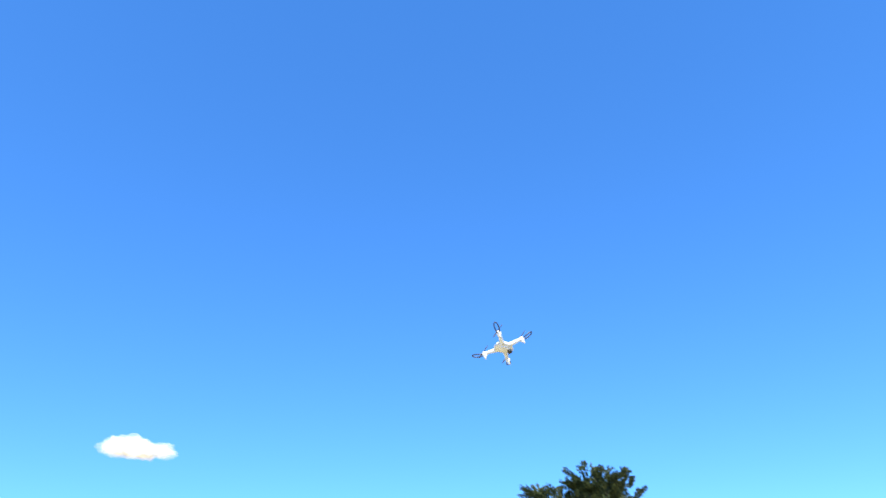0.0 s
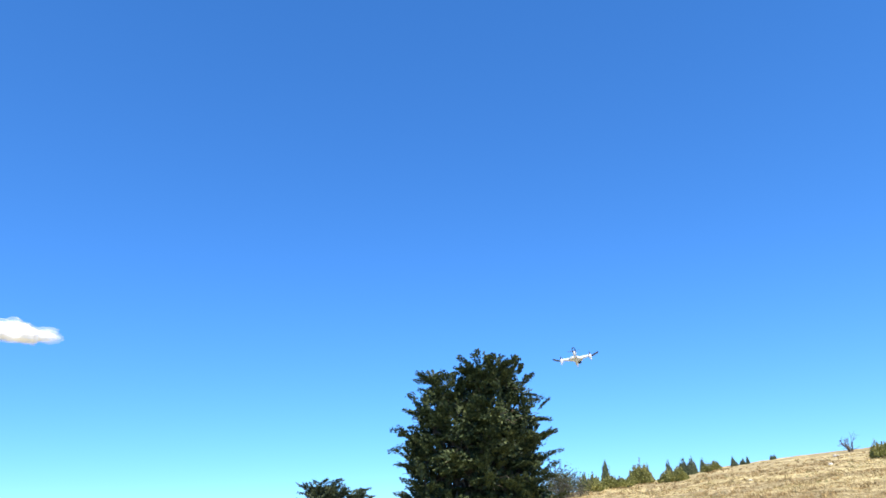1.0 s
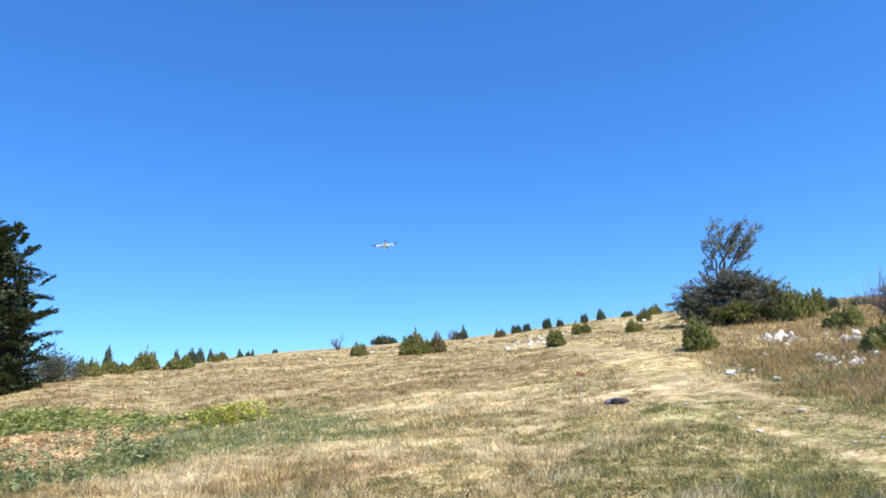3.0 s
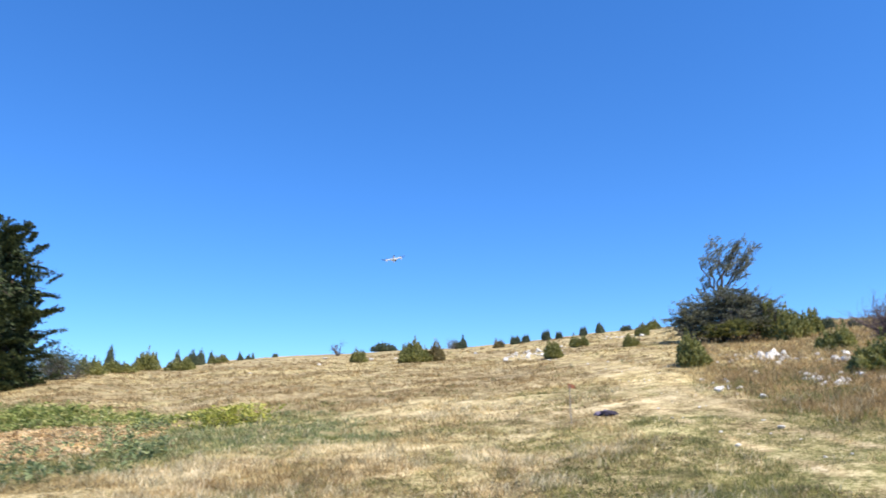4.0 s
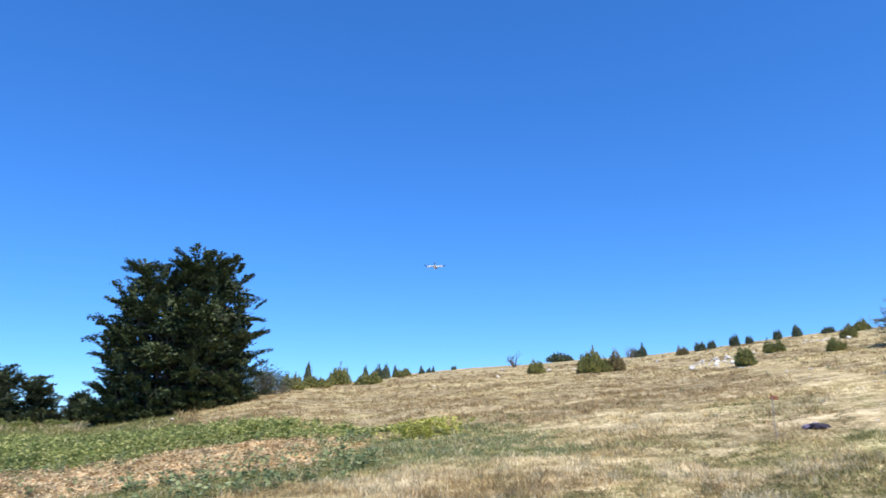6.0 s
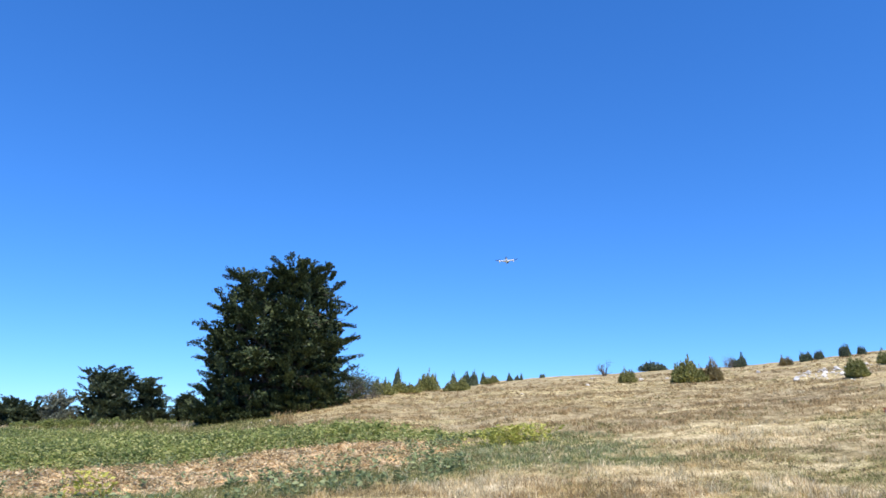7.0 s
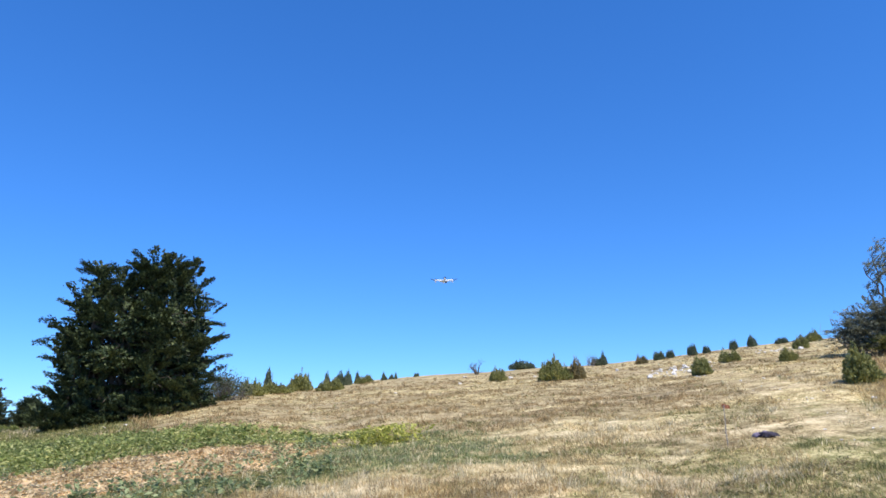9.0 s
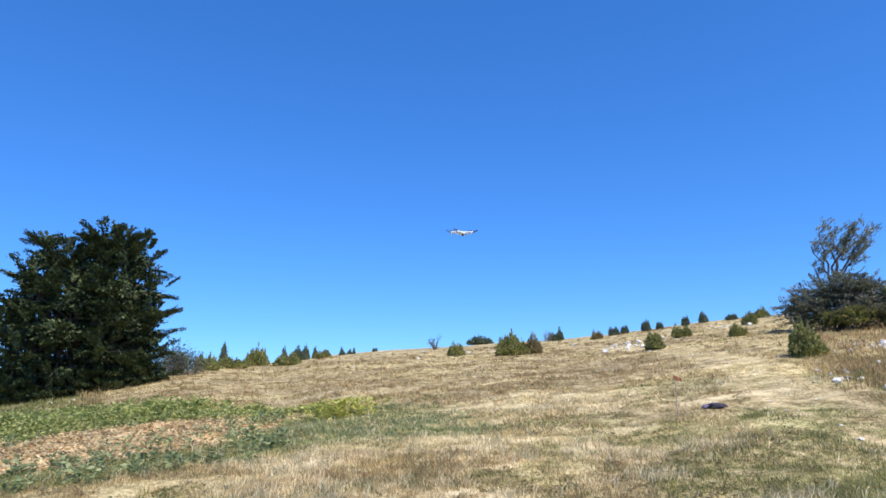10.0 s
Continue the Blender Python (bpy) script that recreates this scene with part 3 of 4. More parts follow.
BUSHES = {}


def juniper(kind, mat, bearing, r, tall, wide, label, name="juniper_bush"):
    """One juniper; alike ones share a mesh, turned and sized."""
    key = (kind, mat.name, int(r * 10) % 4)
    if key not in BUSHES:
        rng = np.random.default_rng(len(BUSHES) + 60)
        segs = []
        for i in range(5):
            a = i * 1.26
            limb(segs, (0.03 * math.cos(a), 0.03 * math.sin(a), -0.08), (0.16 * math.cos(a), 0.16 * math.sin(a), 0.6), 0.028, 0.008, rng, 3, 0.05)
        BUSHES[key] = (tubes("stem", segs, BARK, 5), juniper_mesh(kind, mat, len(BUSHES) + 50, 1900))
    stem, leaf = BUSHES[key]
    root = tagged(new(name), label, "bush", "junipers on the hill")
    w = wide / (0.98 if kind == "cone" else 0.54 if kind in ("column", "spire") else 1.08)
    root.matrix_world = Matrix.Translation(spot(bearing, r)) @ Matrix.Rotation(bearing * 1.7 + r, 4, "Z") @ Matrix.Diagonal((w, w, tall, 1))
    child("stem", stem, root)
    child("foliage", leaf, root)


GREEN_J, DARK_J, BROWN_J = "green juniper bush on the dry hillside", "dark pointed juniper on the hill crest", "browned juniper bush on the dry hillside"
# along the crest behind the large tree
for row in (("round", LEAF_JUNIPER, -4.0, 57, 1.5, 2.3), ("spire", LEAF_DARK, -2.75, 64, 2.95, 1.0), ("round", LEAF_JUNIPER, -2.3, 61, 1.25, 3.2),
            ("cone", LEAF_JUNIPER, -0.15, 68, 2.3, 2.5), ("round", LEAF_JUNIPER, 2.15, 66, 1.55, 2.5), ("round", LEAF_DARK, 3.25, 76, 1.95, 1.8),
            ("column", LEAF_DARK, 1.9, 74, 1.9, 0.9), ("round", LEAF_JUNIPER, 4.9, 74, 1.15, 1.9), ("column", LEAF_DARK, 6.5, 80, 1.05, 0.6), ("column", LEAF_DARK, 7.1, 81, 0.7, 0.5), ("column", LEAF_DARK, 7.45, 80, 0.85, 0.4), ("round", LEAF_DARK, 9.2, 84, 0.6, 0.7),
            ("round", LEAF_JUNIPER, -1.4, 66, 0.95, 1.6), ("column", LEAF_DARK, 4.35, 76, 1.4, 0.7),
            ("column", LEAF_DARK, -4.4, 60, 1.5, 0.8)):
    juniper(*row, DARK_J if row[1] is LEAF_DARK else GREEN_J)
# on the middle slope
for row in (("round", LEAF_JUNIPER, 16.0, 57.1, 1.3, 1.5), ("round", LEAF_DARK, 18.0, 86, 1.3, 3.2), ("cone", LEAF_JUNIPER, 20.5, 52.1, 2.2, 2.5),
            ("cone", LEAF_BROWN, 22.4, 52.7, 1.85, 1.5), ("round", LEAF_DARK, 24.2, 80, 1.2, 1.9), ("column", LEAF_DARK, 24.6, 80.2, 1.7, 0.7),
            ("round", LEAF_BROWN, 27.5, 68.6, 0.95, 1.2), ("round", LEAF_DARK, 28.9, 72, 1.1, 1.2), ("cone", LEAF_DARK, 29.8, 74, 1.05, 1.0),
            ("cone", LEAF_DARK, 31.5, 72, 1.3, 1.0), ("cone", LEAF_DARK, 32.5, 72.8, 0.95, 0.8), ("round", LEAF_JUNIPER, 32.1, 41.5, 1.2, 1.4)):
    juniper(*row, DARK_J if row[1] is LEAF_DARK else BROWN_J if row[1] is LEAF_BROWN else GREEN_J)
# towards the windblown tree and past it
for row in (("round", LEAF_JUNIPER, 34.2, 50.1, 1.0, 1.5), ("cone", LEAF_DARK, 34.5, 72, 1.1, 1.0), ("cone", LEAF_DARK, 35.8, 72, 1.3, 1.0),
            ("round", LEAF_DARK, 37.9, 72, 0.7, 1.3), ("round", LEAF_JUNIPER, 39.1, 59.6, 1.35, 1.1), ("cone", LEAF_JUNIPER, 40.0, 69, 1.2, 1.4),
            ("round", LEAF_JUNIPER, 38.2, 45.2, 0.95, 1.05), ("cone", LEAF_JUNIPER, 42.6, 29.1, 1.55, 1.65), ("round", LEAF_JUNIPER, 49.2, 44.0, 2.75, 2.4),
            ("round", LEAF_JUNIPER, 50.6, 44.8, 1.95, 2.0), ("cone", LEAF_DARK, 52.2, 49.2, 0.95, 0.9), ("round", LEAF_JUNIPER, 52.3, 33.8, 1.25, 1.6),
            ("round", LEAF_DARK, 53.8, 50.2, 0.65, 1.1), ("cone", LEAF_JUNIPER, 54.9, 24.2, 1.35, 1.9)):
    juniper(*row, DARK_J if row[1] is LEAF_DARK else GREEN_J)


# low green growth at the feet of the trees beyond the field
for row in ((-29.6, 60, 0.75, 2.6), (-28.2, 59, 0.85, 2.4), (-26.9, 58.5, 0.95, 2.3), (-24.3, 58, 0.85, 2.2), (-22.9, 58.5, 0.75, 2.4), (-20.6, 57, 0.6, 2.0)):
    juniper("round", LEAF_CROP, *row, "low green shrub at the foot of the far trees", "low_shrub")


def twigs(segs, p, way, length, rad, depth, rng, lean, tips):
    """Branch on and on, bent by the wind; collects the tips."""
    pts = [p]
    for i in range(3):
        way = unit(way + rng.normal(0, 0.16, 3) + lean * 0.10)
        q = pts[-1] + way * length / 3
        segs.append((*pts[-1], rad * (1 - i * 0.2), *q, rad * (0.8 - i * 0.2)))
        pts.append(q)
    if depth == 0:
        tips.append((pts[-1], way))
        return
    for _ in range(int(rng.integers(2, 5))):
        q = pts[int(rng.integers(1, 4))]
        twigs(segs, q, unit(way + rng.normal(0, 0.55, 3) + lean * 0.25), length * (0.55 + 0.25 * rng.random()), rad * 0.45, depth - 1, rng, lean, tips)


def windblown_tree():
    """A crooked tree leaning over with the wind, thin in leaf."""
    rng = np.random.default_rng(8)
    base = spot(45.1, 45.4)
    root = tagged(new("windblown_tree"), "crooked windblown tree with thin grey-green leaves rising from a shrub", "tree")
    root.matrix_world = Matrix.Translation(base) @ Matrix.Rotation(radians(-44.6), 4, "Z")
    segs, tips = [], []
    lean = np.array([0.55, 0, 0.6])
    fork = limb(segs, (0.1, 0, -0.2), (-0.1, 0, 2.7), 0.15, 0.12, rng, 6, 0.02)[-1]
    limb(segs, (-0.3, 0.1, -0.2), (-0.85, 0, 3.4), 0.08, 0.05, rng, 5, 0.03)
    for foot, tip, rad, bush, long in ((fork, (-0.95, 0, 5.0), 0.055, 2, 0.5), (fork, (-0.45, 0.2, 5.7), 0.06, 3, 0.6), (fork, (0.25, 0.1, 5.3), 0.07, 2, 0.6),
                                       (fork, (0.95, 0, 5.35), 0.09, 4, 0.65), (fork, (1.75, -0.1, 5.2), 0.07, 4, 0.6), (fork, (1.45, 0.1, 4.35), 0.05, 3, 0.5), ((-0.6, 0.05, 2.2), (-0.95, 0.1, 3.8), 0.04, 1, 0.35)):
        pts = limb(segs, foot, tip, rad * 1.15, rad * 0.45, rng, 6, 0.022)
        for q in pts[3:]:
            for _ in range(bush):
                twigs(segs, q, unit(rng.normal(0, 0.42, 3) + lean * 1.2), long, rad * 0.2, 2, rng, lean, tips)
    limb(segs, (0.1, 0, 2.4), (1.6, 0, 3.5), 0.045, 0.02, rng, 5, 0.03)
    child("trunk", tubes("trunk", segs, BARK, 5), root)
    c = np.array([t[0] for t in tips])
    w = np.array([t[1] for t in tips])
    per = 5
    # leaves stream along the last shoots, with the wind
    lc = (c[:, None] - w[:, None] * 0.42 * rng.random((len(c), per, 1)) + rng.normal(0, 0.045, (len(c), per, 3))).reshape(-1, 3)
    way = (w[:, None] + lean * 1.4 + rng.normal(0, 0.22, (len(c), per, 3))).reshape(-1, 3)
    k = len(lc)
    child("crown", leaves("crown", lc, way, rng.normal(0, 1, (k, 3)), 0.20 * (0.6 + 0.7 * rng.random(k)), 0.048 * (0.7 + 0.6 * rng.random(k)), LEAF_GREY), root)


def wide_shrub():
    """The broad flat-topped shrub about the windblown tree's foot."""
    rng = np.random.default_rng(6)
    base = spot(45.3, 44.8)
    root = tagged(new("wide_shrub"), "wide dark tangled shrub with bare twigs on top", "shrub")
    root.matrix_world = Matrix.Translation(base) @ Matrix.Rotation(radians(-45.0), 4, "Z")
    segs, tips = [], []
    lean = np.array([0.55, 0, 0.05])
    for i in range(64):
        a = rng.random() * 2 * math.pi
        q = np.array([np.clip(rng.normal(0, 1.2), -2, 1.8), np.clip(rng.normal(0, 0.7), -0.7, 1.2), -0.1])
        way = unit(np.array([math.cos(a) * 0.9, math.sin(a) * 0.6, 0.75]))
        twigs(segs, q, way, 1.5, 0.035, 2, rng, lean, tips)
    for i in range(34):
        q = np.array([rng.uniform(-2.6, 2.0), rng.normal(0, 0.5), 0])
        q[2] = 2.55 - 0.16 * (q[0] - 0.4) ** 2
        twigs(segs, q, unit(np.array([0.8 + 0.5 * rng.random(), rng.normal(0, 0.3), 0.35])), 0.75, 0.022, 1, rng, lean, tips)
    child("stem", tubes("stem", segs, TWIG, 3), root)
    lobes = [(-2.3, 0, 1.2, 1.2, 1.2, 0.9), (-1.0, 0, 1.7, 1.5, 1.3, 1.2), (0.4, 0, 1.85, 1.6, 1.3, 1.25), (1.2, 0, 1.7, 1.4, 1.3, 1.1), (2.0, 0, 1.4, 1.4, 1.3, 1.0), (2.8, 0, 0.9, 0.9, 1.1, 0.7),
             (0.3, -0.7, 0.8, 2.4, 1.0, 0.7), (-1.6, -0.6, 0.7, 1.4, 1.0, 0.6), (1.9, -0.5, 0.8, 1.3, 1.0, 0.7)]
    child("crown", crown_leaves("crown", lobes, 620, 44, 0.13, LEAF_SHRUB, rng, 1.15, 0.2, 0.05, 0.34, 0.45), root)
    low = [(0.6, -1.5, 0.55, 1.1, 0.5, 0.5), (-0.6, -1.4, 0.45, 0.8, 0.4, 0.4)]
    child("low_growth", crown_leaves("low_growth", low, 90, 40, 0.13, LEAF_JUNIPER, rng, 0.55), root, "fresh green shoots")


def bare_bush(bearing, r, wide, tall, seed, label, n=26, mat=TWIG, thick=0.014, leaf=0, depth=2):
    rng = np.random.default_rng(seed)
    root = tagged(new("bare_bush"), label, "shrub")
    root.matrix_world = Matrix.Translation(spot(bearing, r)) @ Matrix.Rotation(radians(-bearing), 4, "Z")
    segs, tips = [], []
    for i in range(n):
        a = rng.random() * 2 * math.pi
        way = unit(np.array([math.cos(a) * 0.55 * wide / tall, math.sin(a) * 0.5, 0.8]))
        twigs(segs, np.array([rng.normal(0, wide * 0.14), rng.normal(0, 0.2), -0.1]), way, tall * (0.42 if depth == 2 else 0.34), thick * tall, depth, rng, np.array([0.2, 0, 0.3]), tips)
    child("stem", tubes("stem", segs, mat, 3), root)
    if leaf:
        c = np.repeat(np.array([t[0] for t in tips]), leaf, 0)
        k = len(c)
        c = c + rng.normal(0, 0.12, (k, 3))
        ln = 0.13 * (0.6 + 0.8 * rng.random(k))
        child("foliage", leaves("foliage", c, rng.normal(0, 1, (k, 3)) + [0, 0, 0.5], rng.normal(0, 1, (k, 3)), ln, ln * 0.5, LEAF_FAR), root, "sparse dull leaves")


windblown_tree()
wide_shrub()
bare_bush(57.2, 38.4, 4.8, 3.4, 71, "leafless grey-brown thorn bush among white rocks", 110, TWIG_RED, 0.017, depth=3)
bare_bush(-6.2, 51.0, 2.8, 2.8, 72, "grey half-bare bush beside the large beech clump", 60, TWIG, 0.014, 2, 3)
bare_bush(23.7, 79.0, 1.5, 1.9, 74, "small bare twiggy bush on the crest", 12, TWIG, 0.018)
bare_bush(14.2, 80.2, 1.8, 2.4, 73, "tiny bare windswept tree alone on the crest", 8, BARK, 0.035)


# ---- rocks ----
def rock_mesh(seed):
    rng = np.random.default_rng(seed)
    bm = bmesh.new()
    bmesh.ops.create_icosphere(bm, subdivisions=3, radius=0.5)
    cuts = unit(rng.normal(size=(11, 3)))
    lim = 0.2 + 0.22 * rng.random(11)
    for v in bm.verts:
        p = np.array(v.co)
        p = p * (1 + 0.35 * noise.noise(Vector(p * 2.3 + seed)))
        for c, q in zip(cuts, lim):
            over = p @ c - q
            if over > 0:
                p = p - c * over
        p = p * (1 + 0.16 * noise.noise(Vector(p * 6.1 + seed)) + 0.09 * noise.noise(Vector(p * 15 + seed)))
        v.co = p
    me = bpy.data.meshes.new("rock")
    bm.to_mesh(me)
    bm.free()
    me.materials.append(LIMESTONE)
    return me


ROCKS = [rock_mesh(s) for s in (81, 82, 83, 84, 85)]


def rock(bearing, r, wide, tall, k, turn):
    ob = tagged(new("rock", ROCKS[k % 5]), "weathered white limestone rock lying in the grass", "rock", "limestone rocks")
    p = spot(bearing, r)
    ob.matrix_world = Matrix.Translation(p + Vector((0, 0, tall * 0.22))) @ Matrix.Rotation(turn, 4, "Z") @ Matrix.Diagonal((wide * 1.15, wide * (0.6 + 0.1 * (k * 7 % 5)), tall * 1.15, 1))


def rubble(rows):
    """Small stones past counting, joined: bearing, distance, size, height, shape, turn."""
    vs, fs, n = [], [], 0
    for bearing, r, wide, tall, k, turn in rows:
        me = ROCKS[k % 5]
        co = np.empty(len(me.vertices) * 3)
        me.vertices.foreach_get("co", co)
        tri = np.empty(len(me.polygons) * 3, np.int32)
        me.polygons.foreach_get("vertices", tri)
        co = co.reshape(-1, 3) * [wide * 1.1, wide * 0.85, tall * 1.15]
        p = spot(bearing, r)
        x, y = co[:, 0] * math.cos(turn) - co[:, 1] * math.sin(turn), co[:, 0] * math.sin(turn) + co[:, 1] * math.cos(turn)
        vs.append(np.stack([x + p.x, y + p.y, co[:, 2] + p.z + tall * 0.22], -1))
        fs.append(tri.reshape(-1, 3) + n)
        n += len(co)
    tagged(new("rubble", mesh_of("rubble", np.concatenate(vs), np.concatenate(fs), LIMESTONE)), "small white limestone rubble strewn through the grass", "rubble", kind="stuff")


def rocks():
    small = []
    rng = np.random.default_rng(9)
    for i, row in enumerate(((47.5, 32.0, 0.5, 0.45), (48.0, 31.4, 0.42, 0.5), (48.4, 31.7, 0.5, 0.52), (48.9, 31.9, 0.42, 0.42), (48.6, 30.6, 0.4, 0.36), (47.9, 30.5, 0.34, 0.3), (49.2, 31.0, 0.35, 0.3), (48.2, 30.0, 0.36, 0.26), (48.8, 29.9, 0.28, 0.22), (47.2, 31.2, 0.28, 0.22),
                             (52.3, 28.4, 0.5, 0.3), (52.8, 28.2, 0.6, 0.32), (50.6, 22.6, 0.34, 0.22), (50.9, 22.3, 0.3, 0.15), (53.6, 22.8, 0.35, 0.2),
                             (56.4, 21.0, 0.75, 0.25), (55.9, 25.5, 0.7, 0.4), (56.8, 27.5, 1.0, 0.4), (57.4, 24, 0.8, 0.35), (47.1, 20.1, 0.32, 0.16),
                             (54.6, 21.5, 0.3, 0.22), (44.9, 23.0, 0.2, 0.14))):
        rock(*row, i, i * 1.3)
    # rubble about the outcrops
    for b0, r0, n, sb, sr in ((48.3, 31.5, 34, 0.75, 1.6), (52.6, 29.2, 16, 0.5, 0.9), (50.6, 23.2, 9, 0.4, 0.5), (52.3, 21.8, 7, 0.4, 0.4), (45.6, 33.0, 14, 0.8, 1.2), (45.2, 22.0, 10, 0.8, 0.9)):
        for i in range(n):
            s = 0.10 + 0.22 * rng.random() ** 2
            rock(b0 + rng.normal(0, sb), r0 + rng.normal(0, sr), s, s * (0.55 + 0.35 * rng.random()), i, i * 2.1)
    # scattered among the grass of the rocky slope
    for i in range(150):
        s = 0.07 + 0.26 * rng.random() ** 3
        if i % 3 == 0:
            heart = (44 + 16 * rng.random(), 20 + 16 * rng.random())
        small.append((heart[0] + rng.normal(0, 0.9), heart[1] + rng.normal(0, 0.8), s, s * (0.4 + 0.3 * rng.random()), i, i))
    # outcrops by the track and near the crest
    for i in range(76):
        s = 0.12 + 0.34 * rng.random() ** 2.5
        rock(28.0 + 5.0 * rng.random(), 44 + 9 * rng.random(), s, s * (0.45 + 0.4 * rng.random()), i, i)
    for i in range(26):
        s = 0.14 + 0.36 * rng.random() ** 2
        rock(36.0 + 3.4 * rng.random(), 57 + 6 * rng.random(), s, s * 0.55, i, i)
    for i, (b, r, s) in enumerate(((17.0, 62, 0.5), (19.0, 60, 0.35), (12.8, 56, 0.35), (13.2, 72, 0.5), (15.5, 70, 0.4), (25.6, 60, 0.5), (-13.0, 40.5, 0.32), (-14.5, 41, 0.28), (7.5, 47, 0.3))):
        rock(b, r, s, s * 0.5, i, i)
    # stones in the worn track
    for i in range(46):
        j = int(rng.integers(2, 7))
        f = rng.random()
        x = TRACK[j][0] * (1 - f) + TRACK[j + 1][0] * f + rng.normal(0, 0.6)
        y = TRACK[j][1] * (1 - f) + TRACK[j + 1][1] * f + rng.normal(0, 0.6)
        s = 0.05 + 0.11 * rng.random() ** 3
        small.append((math.degrees(math.atan2(x, y)), math.hypot(x, y), s, s * 0.5, i, i))
    rubble(small)


rocks()


# ---- grass and crop ----
def blades(name, x, y, tall, wide, mat, rng, label, category, lean=0.45, per=7, spread=0.07):
    n = len(x)
    bx = np.repeat(x, per) + rng.normal(0, spread, n * per)
    by = np.repeat(y, per) + rng.normal(0, spread, n * per)
    h = np.repeat(tall, per) * (0.5 + 0.7 * rng.random(n * per))
    z = height(bx, by) - 0.02
    a = rng.random(n * per) * 2 * np.pi
    l = lean * h * rng.random(n * per) ** 0.7
    d = np.stack([np.cos(a), np.sin(a), 0 * a], -1)
    s = np.stack([-np.sin(a + 0.7), np.cos(a + 0.7), 0 * a], -1) * (wide * (0.6 + 0.8 * rng.random(n * per)))[:, None]
    p = np.stack([bx, by, z], -1)
    up = np.array([0, 0, 1.0])
    m = p + d * (l * 0.35)[:, None] + up * (h * 0.6)[:, None]
    t = p + d * l[:, None] + up * h[:, None]
    v = np.stack([p - s * 0.6, p + s * 0.6, m + s * 0.5, t, m - s * 0.5], 1).reshape(-1, 3)
    k = np.arange(n * per)[:, None] * 5
    quad, tri = k + [0, 1, 2, 4], k + [4, 2, 3]
    fa = np.concatenate([quad[:, [0, 1, 2]], quad[:, [0, 2, 3]], tri], 0)
    return tagged(new(name, mesh_of(name, v, fa, mat)), label, category, kind="stuff")


def scatter(rng, count, r0, r1, a0=-38, a1=66, power=1.0):
    """Points over the sector seen, thinning out with distance."""
    r = r0 * (r1 / r0) ** (rng.random(count) ** power)
    a = np.radians(a0 + (a1 - a0) * rng.random(count))
    return r * np.sin(a), r * np.cos(a)


